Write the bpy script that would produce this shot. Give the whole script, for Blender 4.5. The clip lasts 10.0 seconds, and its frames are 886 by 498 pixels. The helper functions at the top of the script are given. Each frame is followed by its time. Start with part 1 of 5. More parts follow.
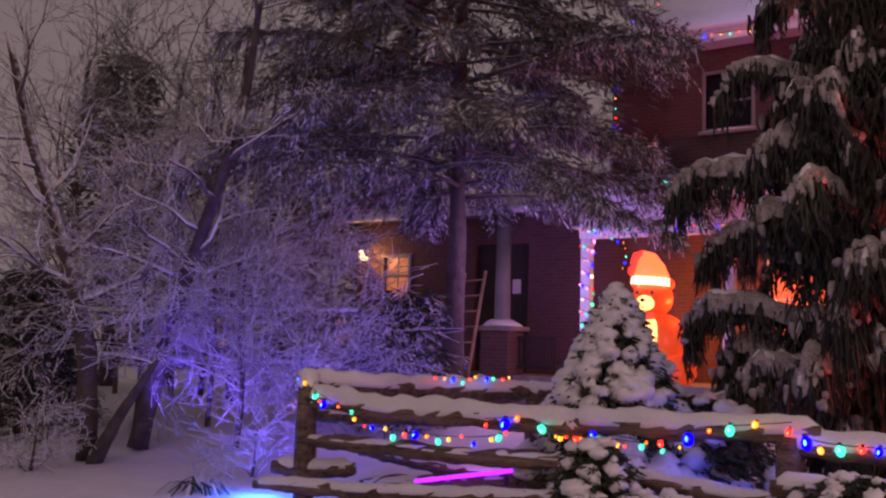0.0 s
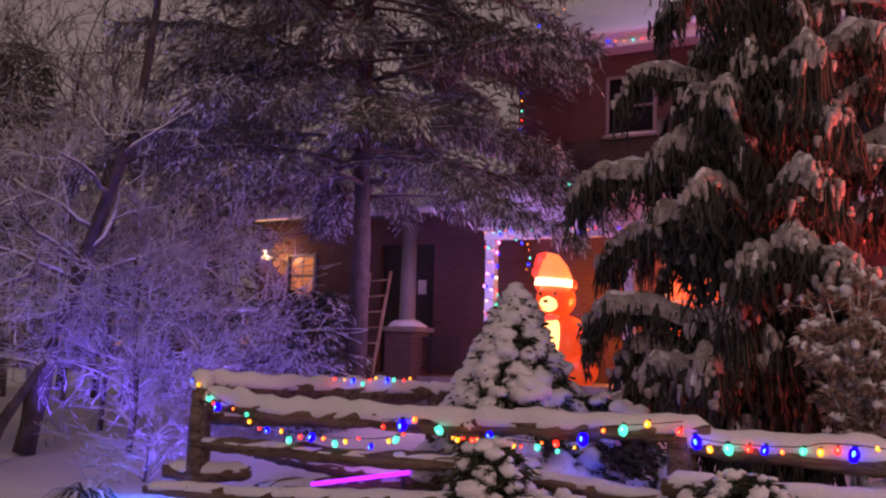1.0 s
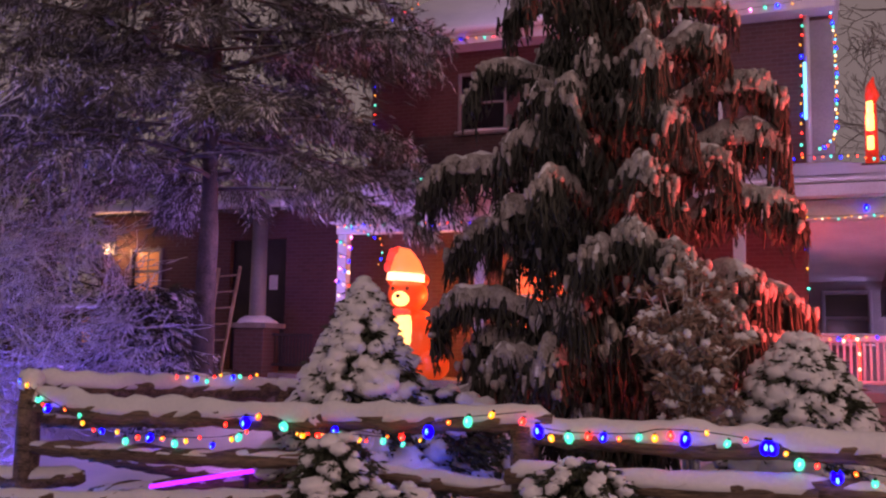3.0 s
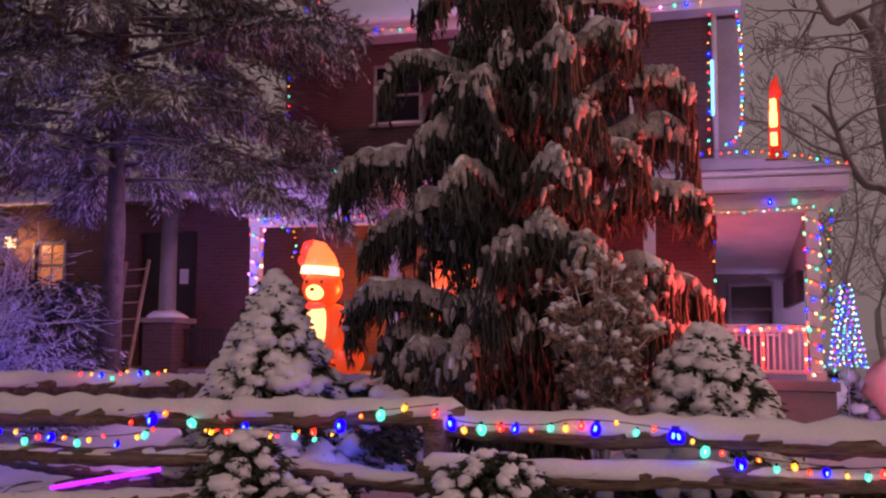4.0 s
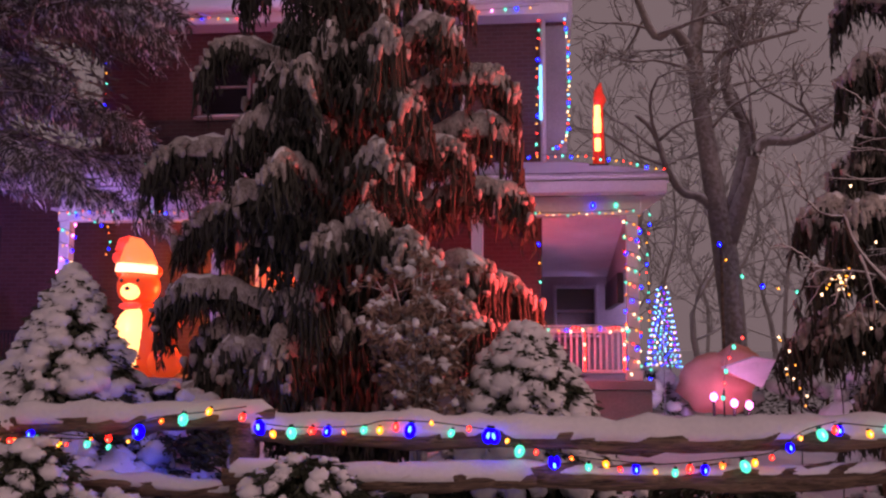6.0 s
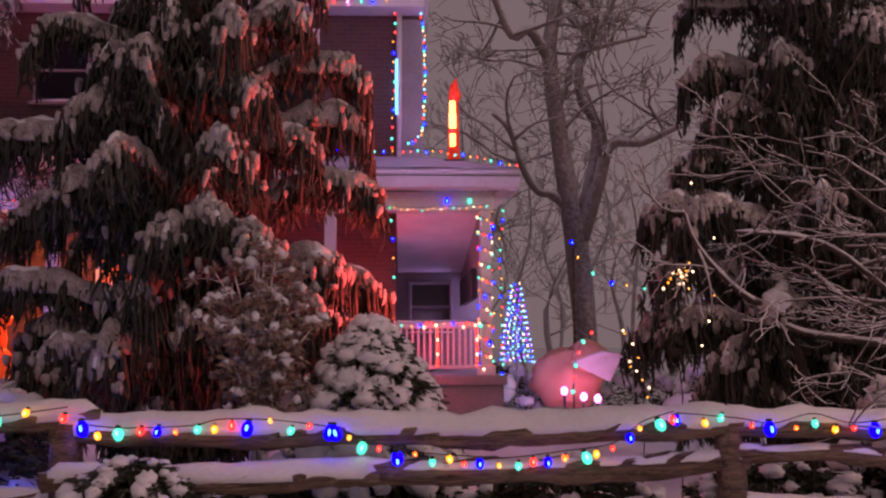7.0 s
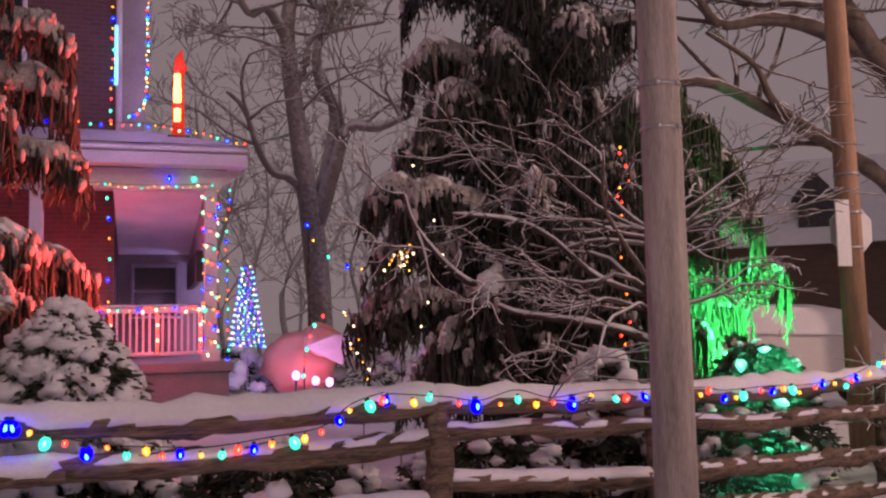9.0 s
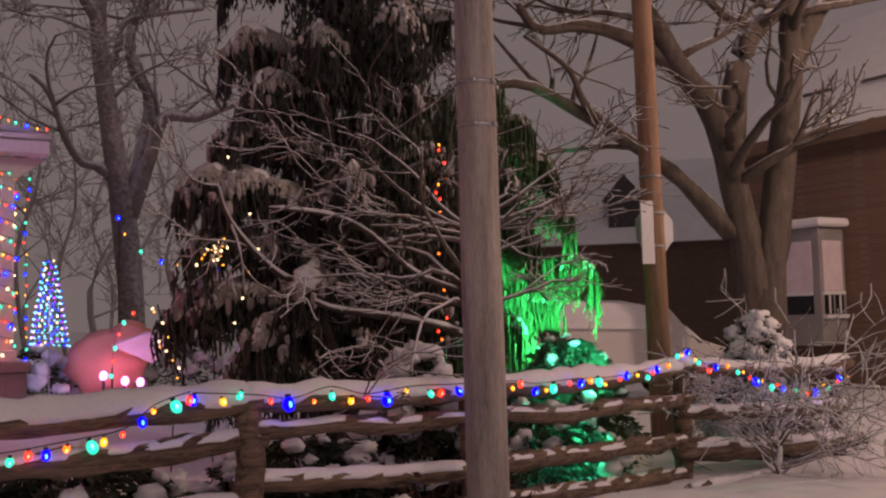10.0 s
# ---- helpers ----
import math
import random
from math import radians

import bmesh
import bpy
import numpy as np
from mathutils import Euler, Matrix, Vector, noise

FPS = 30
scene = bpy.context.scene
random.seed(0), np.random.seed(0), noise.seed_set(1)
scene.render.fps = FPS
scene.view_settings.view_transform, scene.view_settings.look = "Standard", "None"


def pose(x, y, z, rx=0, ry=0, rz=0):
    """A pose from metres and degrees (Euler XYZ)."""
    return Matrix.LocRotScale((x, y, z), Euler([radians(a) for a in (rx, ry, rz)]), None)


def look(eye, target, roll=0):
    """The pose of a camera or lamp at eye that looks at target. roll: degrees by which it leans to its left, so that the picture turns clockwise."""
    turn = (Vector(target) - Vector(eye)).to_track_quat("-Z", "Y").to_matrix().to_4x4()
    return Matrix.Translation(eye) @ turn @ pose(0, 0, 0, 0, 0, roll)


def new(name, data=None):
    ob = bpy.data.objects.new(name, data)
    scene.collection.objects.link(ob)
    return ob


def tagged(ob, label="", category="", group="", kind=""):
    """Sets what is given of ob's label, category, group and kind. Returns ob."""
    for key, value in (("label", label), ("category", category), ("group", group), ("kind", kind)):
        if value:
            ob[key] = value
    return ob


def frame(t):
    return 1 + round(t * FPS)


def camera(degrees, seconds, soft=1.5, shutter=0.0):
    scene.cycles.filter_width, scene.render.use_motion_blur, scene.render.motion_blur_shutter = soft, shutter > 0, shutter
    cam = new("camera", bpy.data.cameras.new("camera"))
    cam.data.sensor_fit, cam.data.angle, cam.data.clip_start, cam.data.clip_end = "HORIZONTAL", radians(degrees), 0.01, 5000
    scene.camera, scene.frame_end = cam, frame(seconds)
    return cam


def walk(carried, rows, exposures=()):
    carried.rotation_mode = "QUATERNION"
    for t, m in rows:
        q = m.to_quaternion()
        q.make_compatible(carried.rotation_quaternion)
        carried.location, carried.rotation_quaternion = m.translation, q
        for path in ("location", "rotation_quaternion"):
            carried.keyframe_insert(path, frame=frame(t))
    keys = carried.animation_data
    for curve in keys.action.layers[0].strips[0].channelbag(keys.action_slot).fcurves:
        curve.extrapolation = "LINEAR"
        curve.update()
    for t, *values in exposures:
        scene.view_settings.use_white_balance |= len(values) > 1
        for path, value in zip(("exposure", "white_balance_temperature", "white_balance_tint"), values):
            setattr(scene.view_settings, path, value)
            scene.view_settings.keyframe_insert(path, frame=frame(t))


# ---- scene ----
cam = camera(50.1, 10.0, soft=2.3)
PATH = [
    (0, (1.092, 0.013, 1.805), (-0.043, 1.647, 2.008), 1.7),
    (0.5, (1.108, 0.094, 1.804), (0.046, 1.776, 2.013), 1.7),
    (1, (1.124, 0.167, 1.801), (0.148, 1.9, 2.012), 1.7),
    (1.5, (1.145, 0.218, 1.794), (0.249, 1.993, 2.008), 1.6),
    (2, (1.151, 0.226, 1.789), (0.307, 2.026, 2.003), 1.5),
    (3.5, (1.175, 0.327, 1.772), (0.556, 2.218, 1.978), 0.6),
    (4, (1.181, 0.353, 1.769), (0.643, 2.268, 1.969), 0.4),
    (4.5, (1.204, 0.38, 1.767), (0.724, 2.312, 1.966), 0.4),
    (5, (1.225, 0.397, 1.77), (0.803, 2.342, 1.967), 0.3),
    (6.5, (1.339, 0.818, 1.711), (1.277, 2.805, 1.923), 0.0),
    (7, (1.402, 0.886, 1.703), (1.489, 2.874, 1.908), -0.3),
    (7.5, (1.479, 0.938, 1.695), (1.722, 2.914, 1.889), -0.6),
    (8, (1.561, 0.984, 1.686), (1.965, 2.934, 1.867), -0.8),
    (8.5, (1.627, 1.024, 1.686), (2.152, 2.946, 1.855), -1.1),
    (9, (1.666, 1.058, 1.681), (2.279, 2.954, 1.847), -1.2),
    (9.5, (1.711, 1.08, 1.677), (2.51, 2.907, 1.828), -1.4),
    (10, (1.754, 1.116, 1.67), (2.707, 2.868, 1.821), -1.5),
]
walk(cam, [(t, look(eye, target, roll)) for t, eye, target, roll in PATH], [
    (0.0, 0.16, 6550, 33), (1.0, 0.28, 6800, 36), (2.0, 0.24, 6750, 34), (3.5, 0.26, 6800, 36), (4.5, 0.2, 6850, 41), (6.5, 0.12, 6600, 40), (7.6, 0.12, 6550, 36),
    (8.0, 0.22, 6500, 31), (8.5, 0.42, 6400, 30), (9.1, 0.45, 6400, 29), (9.6, 0.22, 6600, 23), (10.0, 0.05, 6600, 20)])

# ---- light ----
world = bpy.data.worlds.new("night_sky")
scene.world = world
world.use_nodes = True
world.node_tree.nodes["Background"].inputs[0].default_value = (0.155, 0.127, 0.12, 1)
world.node_tree.nodes["Background"].inputs[1].default_value = 1.0
scene.view_settings.exposure = 0.0


def lamp(name, place, colour, watts, radius=0.15):
    data = bpy.data.lights.new(name, "POINT")
    data.color, data.energy, data.shadow_soft_size = colour, watts, radius
    ob = new(name, data)
    ob.location = place
    return tagged(ob, kind="structure")


def flood(name, place, target, colour, watts, degrees=100):
    """A garden floodlight: a wide soft-edged spot."""
    data = bpy.data.lights.new(name, "SPOT")
    data.color, data.energy, data.shadow_soft_size = colour, watts, 0.08
    data.spot_size, data.spot_blend = radians(degrees), 0.6
    ob = new(name, data)
    ob.matrix_world = look(place, target)
    return tagged(ob, kind="structure")


lamp("street_light", (6.0, -14.0, 13.0), (1.0, 0.67, 0.6), 2350, 0.35)
lamp("street_light_corner", (17.0, 5.0, 8.0), (1.0, 0.68, 0.5), 1600, 0.35)
lamp("blue_flood", (-6.9, 8.0, 0.25), (0.01, 0.12, 1.0), 48, 0.1)
flood("violet_flood", (-6.3, 8.3, 0.4), (-9.2, 11.0, 3.0), (0.16, 0.1, 1.0), 370, 104)
flood("violet_lane_flood", (-9.95, 9.1, 0.3), (-10.4, 11.6, 3.0), (0.15, 0.09, 1.0), 330, 104)
flood("violet_back_flood", (-10.0, 11.9, 0.5), (-8.9, 12.9, 5.0), (0.36, 0.2, 1.0), 200, 120)
# Added fill in mid-air that tints the pine's lower boughs lavender.
lamp("violet_pine_fill", (-6.3, 13.6, 3.0), (0.56, 0.34, 1.0), 88, 0.2)
flood("red_flood", (2.7, 11.4, 0.9), (0.2, 10.4, 3.0), (1.0, 0.05, 0.035), 620, 85)
lamp("red_tree_light", (1.5, 10.0, 2.0), (1.0, 0.08, 0.05), 14, 0.1)
flood("red_front_flood", (3.3, 9.0, 1.3), (0.5, 10.2, 3.6), (1.0, 0.07, 0.055), 1050, 66)
lamp("red_wall_light", (0.6, 15.9, 2.6), (1.0, 0.06, 0.03), 32, 0.12)
lamp("porch_bear_glow", (-4.5, 16.2, 2.6), (1.0, 0.30, 0.06), 70, 0.2)
# Unseen fill inside the porch, standing in for the glow of its bulbs.
lamp("porch_inner_fill", (1.95, 16.9, 2.2), (0.8, 0.5, 1.0), 10, 0.15)
lamp("porch_rail_glow", (1.9, 14.9, 1.7), (1.0, 0.07, 0.12), 13, 0.15)
# Added fill in the air that makes the porch roof snow lavender.
lamp("porch_roof_fill", (1.6, 13.7, 5.7), (0.8, 0.42, 1.0), 50, 0.15)
# Added violet fill over the main roof, for the glow of its bulbs.
lamp("roof_string_fill", (-3.6, 15.3, 9.2), (0.6, 0.4, 1.0), 42, 0.2)
# Added fill that gives the upper brickwork its purple tint.
lamp("upper_wall_fill", (1.9, 15.9, 5.6), (0.5, 0.34, 1.0), 11, 0.2)
lamp("light_tree_glow", (3.75, 19.6, 2.2), (0.6, 0.42, 1.0), 62, 0.3)
lamp("pink_garden_light", (5.2, 20.2, 0.9), (1.0, 0.34, 0.7), 12, 0.15)
flood("green_flood", (9.75, 10.8, 0.3), (9.8, 13.4, 2.2), (0.01, 1.0, 0.28), 2900, 52)
# Unseen lamp added to turn the snow behind the fence blue.
lamp("blue_snow_light", (-1.5, 7.85, 1.0), (0.02, 0.08, 1.0), 5, 0.05)
# Added lamp for the magenta light on snow between the rails.
lamp("magenta_snow_glow", (-4.0, 8.1, 0.35), (0.6, 0.08, 1.0), 8, 0.1)
lamp("green_shrub_light", (7.7, 9.2, 0.3), (0.01, 1.0, 0.45), 22, 0.1)
flood("green_dome_flood", (8.5, 9.4, 1.2), (8.5, 10.6, 0.95), (0.01, 1.0, 0.5), 300, 64)

# ---- materials ----


def surface(name, low, high, scale=6.0, rough=0.8, bump=0.3, fine=40.0, metal=0.0, stretch=(1, 1, 1)):
    """Two-scale mottled surface between two colours, with relief."""
    m = bpy.data.materials.new(name)
    m.use_nodes = True
    t = m.node_tree
    shade = t.nodes["Principled BSDF"]
    where = t.nodes.new("ShaderNodeTexCoord")
    fit_ = t.nodes.new("ShaderNodeMapping")
    fit_.inputs["Scale"].default_value = stretch
    t.links.new(where.outputs["Object"], fit_.inputs["Vector"])
    big, small = t.nodes.new("ShaderNodeTexNoise"), t.nodes.new("ShaderNodeTexNoise")
    big.inputs["Scale"].default_value, small.inputs["Scale"].default_value = scale, fine
    big.inputs["Detail"].default_value = small.inputs["Detail"].default_value = 5
    for n in (big, small):
        t.links.new(fit_.outputs["Vector"], n.inputs["Vector"])
    mean = t.nodes.new("ShaderNodeMath")
    mean.operation = "MULTIPLY_ADD"
    mean.inputs[1].default_value = 0.45
    t.links.new(small.outputs["Fac"], mean.inputs[0])
    half = t.nodes.new("ShaderNodeMath")
    half.operation = "MULTIPLY"
    half.inputs[1].default_value = 0.55
    t.links.new(big.outputs["Fac"], half.inputs[0])
    t.links.new(half.outputs[0], mean.inputs[2])
    ramp = t.nodes.new("ShaderNodeValToRGB")
    ramp.color_ramp.elements[0].position, ramp.color_ramp.elements[1].position = 0.34, 0.66
    ramp.color_ramp.elements[0].color, ramp.color_ramp.elements[1].color = (*low, 1), (*high, 1)
    t.links.new(mean.outputs[0], ramp.inputs["Fac"])
    t.links.new(ramp.outputs["Color"], shade.inputs["Base Color"])
    shade.inputs["Roughness"].default_value, shade.inputs["Metallic"].default_value = rough, metal
    relief = t.nodes.new("ShaderNodeBump")
    relief.inputs["Strength"].default_value, relief.inputs["Distance"].default_value = min(bump, 1.0), 0.03
    t.links.new(mean.outputs[0], relief.inputs["Height"])
    t.links.new(relief.outputs["Normal"], shade.inputs["Normal"])
    return m


def snowy(m, start=0.25, end=0.6):
    """Adds snow to the upward faces of a material."""
    t = m.node_tree
    shade = t.nodes["Principled BSDF"]
    geo, split = t.nodes.new("ShaderNodeNewGeometry"), t.nodes.new("ShaderNodeSeparateXYZ")
    t.links.new(geo.outputs["Normal"], split.inputs[0])
    speck = t.nodes.new("ShaderNodeTexNoise")
    speck.inputs["Scale"].default_value = 9
    where = t.nodes.new("ShaderNodeTexCoord")
    t.links.new(where.outputs["Object"], speck.inputs["Vector"])
    add = t.nodes.new("ShaderNodeMath")
    add.operation = "MULTIPLY_ADD"
    add.inputs[1].default_value = 0.6
    t.links.new(speck.outputs["Fac"], add.inputs[0])
    t.links.new(split.outputs["Z"], add.inputs[2])
    ramp = t.nodes.new("ShaderNodeMapRange")
    ramp.inputs["From Min"].default_value, ramp.inputs["From Max"].default_value = start + 0.3, end + 0.3
    t.links.new(add.outputs[0], ramp.inputs["Value"])
    mix = t.nodes.new("ShaderNodeMix")
    mix.data_type = "RGBA"
    old = shade.inputs["Base Color"].links[0].from_socket
    t.links.new(ramp.outputs["Result"], mix.inputs["Factor"])
    t.links.new(old, mix.inputs[6])
    mix.inputs[7].default_value = (0.8, 0.81, 0.84, 1)
    t.links.new(mix.outputs[2], shade.inputs["Base Color"])
    return m


def glow(name, colour, strength):
    m = bpy.data.materials.new(name)
    m.use_nodes = True
    shade = m.node_tree.nodes["Principled BSDF"]
    shade.inputs["Base Color"].default_value = (*colour, 1)
    shade.inputs["Emission Color"].default_value = (*colour, 1)
    shade.inputs["Emission Strength"].default_value = strength
    shade.inputs["Roughness"].default_value = 0.3
    return m


def brickwork(name, low, high, mortar):
    m = surface(name, low, high, 3.0, 0.85, 0.2, 30)
    t = m.node_tree
    shade = t.nodes["Principled BSDF"]
    brick = t.nodes.new("ShaderNodeTexBrick")
    brick.inputs["Scale"].default_value = 1.0
    brick.inputs["Brick Width"].default_value, brick.inputs["Row Height"].default_value = 0.22, 0.075
    brick.inputs["Mortar Size"].default_value = 0.008
    brick.inputs["Color1"].default_value, brick.inputs["Color2"].default_value = (*low, 1), (*high, 1)
    brick.inputs["Mortar"].default_value = (*mortar, 1)
    where, turn = t.nodes.new("ShaderNodeTexCoord"), t.nodes.new("ShaderNodeMapping")
    turn.inputs["Rotation"].default_value = (radians(90), 0, 0)
    t.links.new(where.outputs["Object"], turn.inputs["Vector"])
    t.links.new(turn.outputs["Vector"], brick.inputs["Vector"])
    mix = t.nodes.new("ShaderNodeMix")
    mix.data_type, mix.blend_type = "RGBA", "MIX"
    mix.inputs["Factor"].default_value = 0.6
    old = shade.inputs["Base Color"].links[0].from_socket
    t.links.new(old, mix.inputs[6])
    t.links.new(brick.outputs["Color"], mix.inputs[7])
    t.links.new(mix.outputs[2], shade.inputs["Base Color"])
    return m


SNOW = surface("snow", (0.74, 0.75, 0.78), (0.86, 0.86, 0.88), 2.5, 0.65, 0.5, 28)
WOOD = surface("weathered_wood", (0.016, 0.011, 0.008), (0.30, 0.21, 0.145), 3.5, 0.85, 1.0, 16, stretch=(0.3, 5, 5))
POLEWOOD = surface("pole_wood", (0.2, 0.175, 0.155), (0.54, 0.48, 0.43), 2.0, 0.8, 0.5, 25, stretch=(6, 6, 0.5))
# Sign pole: the street lamp's orange light is put into the wood colour.
SIGNWOOD = surface("lamp_orange_pole_wood", (0.2, 0.115, 0.07), (0.46, 0.29, 0.185), 2.0, 0.8, 0.5, 25, stretch=(6, 6, 0.5))
BARK = snowy(surface("bark", (0.035, 0.025, 0.02), (0.13, 0.10, 0.08), 5, 0.9, 0.8, 40), 0.35, 0.6)
TWIG = snowy(surface("snowy_twig", (0.06, 0.045, 0.04), (0.16, 0.12, 0.10), 5, 0.9, 0.3, 40), -0.35, 0.05)
RIMETWIG = snowy(surface("rime_edged_twig", (0.09, 0.065, 0.055), (0.2, 0.155, 0.13), 5, 0.9, 0.3, 40), 0.0, 0.4)
# Both far barks are lightened to paint night haze into the colour.
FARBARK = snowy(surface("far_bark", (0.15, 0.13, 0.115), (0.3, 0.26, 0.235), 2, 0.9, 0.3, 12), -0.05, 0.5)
MISTBARK = snowy(surface("misty_pale_bark", (0.3, 0.27, 0.25), (0.5, 0.46, 0.43), 2, 0.9, 0.3, 12), -0.1, 0.5)
TRUNKBARK = snowy(surface("street_tree_bark", (0.06, 0.048, 0.04), (0.16, 0.13, 0.108), 3, 0.9, 0.8, 25, stretch=(3, 3, 0.6)), 0.5, 0.75)
NEEDLE = surface("needles", (0.035, 0.038, 0.028), (0.1, 0.1, 0.075), 4, 0.75, 0.2, 30)
NEEDLE_WARM = surface("weeping_needles", (0.03, 0.034, 0.028), (0.078, 0.082, 0.066), 4, 0.95, 0.2, 30)
PINENEEDLE = surface("frost_dusted_needles", (0.055, 0.055, 0.046), (0.18, 0.172, 0.15), 5, 0.8, 0.3, 40)
WITHERED = surface("withered_leaf", (0.2, 0.13, 0.1), (0.46, 0.34, 0.27), 6, 0.8, 0.2, 40)
GREENSPRAY = surface("green_sprays", (0.04, 0.07, 0.03), (0.11, 0.17, 0.08), 4, 0.7, 0.2, 30)
SHRUB = surface("shrub_leaves", (0.03, 0.04, 0.026), (0.075, 0.09, 0.05), 6, 0.7, 0.2, 40)
BRICK = brickwork("red_brick", (0.085, 0.042, 0.042), (0.135, 0.066, 0.062), (0.14, 0.12, 0.11))
BROWNBRICK = brickwork("brown_brick", (0.12, 0.075, 0.05), (0.18, 0.11, 0.075), (0.17, 0.14, 0.12))
PAINT = surface("white_paint", (0.62, 0.62, 0.64), (0.8, 0.8, 0.8), 2.0, 0.55, 0.1, 30)
GREYPAINT = surface("grey_paint", (0.22, 0.21, 0.21), (0.32, 0.31, 0.3), 2.0, 0.6, 0.1, 30)
DARKWOOD = surface("dark_door", (0.02, 0.018, 0.018), (0.05, 0.042, 0.04), 3.0, 0.45, 0.2, 30)
SHINGLE = surface("shingle", (0.05, 0.045, 0.045), (0.11, 0.1, 0.1), 8, 0.9, 0.6, 50)
METAL = surface("galvanised_metal", (0.35, 0.35, 0.36), (0.55, 0.55, 0.56), 10, 0.4, 0.1, 60, metal=0.9)
ALU = surface("ladder_wood", (0.3, 0.2, 0.12), (0.55, 0.4, 0.26), 5, 0.7, 0.3, 40)
WIRE = surface("green_wire", (0.01, 0.02, 0.012), (0.025, 0.04, 0.025), 10, 0.6, 0.1, 60)
CARPAINT = surface("car_paint", (0.6, 0.58, 0.57), (0.7, 0.68, 0.67), 1, 0.3, 0.02, 20)
RUBBER = surface("tyre_rubber", (0.015, 0.015, 0.015), (0.03, 0.03, 0.03), 8, 0.85, 0.3, 40)
STONE = surface("pier_stone", (0.18, 0.14, 0.12), (0.32, 0.27, 0.24), 5, 0.85, 0.5, 40)
FABRIC = surface("pale_fabric", (0.6, 0.5, 0.55), (0.75, 0.66, 0.7), 4, 0.8, 0.2, 60)
GLASS = bpy.data.materials.new("window_glass")
GLASS.use_nodes = True
GLASS.node_tree.nodes["Principled BSDF"].inputs["Base Color"].default_value = (0.012, 0.012, 0.016, 1)
GLASS.node_tree.nodes["Principled BSDF"].inputs["Roughness"].default_value = 0.22
BULB = {
    "red": glow("bulb_red", (1.0, 0.02, 0.006), 5),
    "blue": glow("bulb_blue", (0.0, 0.0, 1.0), 5),
    "green": glow("bulb_green", (0.0, 0.62, 0.36), 1.9),
    "yellow": glow("bulb_yellow", (1.0, 0.36, 0.006), 2.2),
    "orange": glow("bulb_orange", (1.0, 0.12, 0.004), 3.5),
    "white": glow("bulb_white", (1.0, 0.75, 0.4), 3),
    "cyan": glow("bulb_cyan", (0.12, 0.6, 1.0), 2.2),
    "pink": glow("bulb_pink", (1.0, 0.2, 0.65), 7),
    "violet": glow("bulb_violet", (0.35, 0.02, 1.0), 2.6),
}

# ---- mesh tools ----


class Form:
    """Collects faces with material slots and makes one mesh object of them."""

    def __init__(self, *materials):
        self.v, self.f, self.m, self.materials = [], [], [], list(materials)

    def add(self, verts, faces, slot=0):
        n = len(self.v)
        self.v.extend(verts)
        self.f.extend([tuple(i + n for i in face) for face in faces])
        self.m.extend([slot] * len(faces))

    def box(self, x0, x1, y0, y1, z0, z1, slot=0, bevel=0.012, m=None):
        b = min(bevel, (x1 - x0) / 3, (y1 - y0) / 3, (z1 - z0) / 3)
        bm = bmesh.new()
        bmesh.ops.create_cube(bm, size=1)
        for v in bm.verts:
            v.co = Vector(((x0, x1)[v.co.x > 0], (y0, y1)[v.co.y > 0], (z0, z1)[v.co.z > 0]))
        if b > 0.001:
            bmesh.ops.bevel(bm, geom=bm.edges[:], offset=b, segments=1, affect="EDGES")
        bm.verts.index_update()
        self.add([(m @ v.co if m else v.co.copy()) for v in bm.verts], [[v.index for v in f.verts] for f in bm.faces], slot)
        bm.free()
        return self

    def tube(self, pts, radii, sides=6, slot=0, rough=0.0, close=True):
        pts = [Vector(p) for p in pts]
        rings, verts, faces = len(pts), [], []
        for i, p in enumerate(pts):
            way = (pts[min(i + 1, rings - 1)] - pts[max(i - 1, 0)]).normalized()
            side = way.cross(Vector((0, 0, 1)) if abs(way.z) < 0.95 else Vector((1, 0, 0))).normalized()
            over = side.cross(way)
            for k in range(sides):
                a = 2 * math.pi * k / sides
                r = radii[i] * (1 + rough * noise.noise(p * 7 + Vector((math.cos(a), math.sin(a), 0)) * 1.5)) if rough else radii[i]
                verts.append(p + side * (math.cos(a) * r) + over * (math.sin(a) * r))
        for i in range(rings - 1):
            for k in range(sides):
                j = (k + 1) % sides
                faces.append((i * sides + k, i * sides + j, (i + 1) * sides + j, (i + 1) * sides + k))
        if close:
            faces += [tuple(range(sides - 1, -1, -1)), tuple(range((rings - 1) * sides, rings * sides))]
        self.add(verts, faces, slot)
        return self

    def cap(self, pts, widths, heights, slot=0, lumps=0.35, steps=7, sag=0.0, freq=6.0):
        """A lumpy bank of snow that lies along pts."""
        pts = [Vector(p) for p in pts]
        verts, faces, n = [], [], len(pts)
        for i, p in enumerate(pts):
            way = (pts[min(i + 1, n - 1)] - pts[max(i - 1, 0)])
            way.z = 0
            way = way.normalized() if way.length > 1e-4 else Vector((1, 0, 0))
            side = Vector((way.y, -way.x, 0))
            end = 0.35 if i in (0, n - 1) else 1.0
            for k in range(steps):
                a = math.pi * (k / (steps - 1) - 0.5) * 1.15
                q = p + side * (math.sin(a) * widths[i] * end)
                lump = 1 + lumps * noise.noise(q * freq) + 0.5 * lumps * noise.noise(q * freq * 2.7)
                q = p + side * (math.sin(a) * widths[i] * end * lump)
                q.z += heights[i] * end * lump * math.cos(a) - sag * abs(math.sin(a)) ** 2 * widths[i]
                verts.append(q)
        for i in range(n - 1):
            for k in range(steps - 1):
                faces.append((i * steps + k, (i + 1) * steps + k, (i + 1) * steps + k + 1, i * steps + k + 1))
            faces.append((i * steps + steps - 1, (i + 1) * steps + steps - 1, (i + 1) * steps, i * steps))
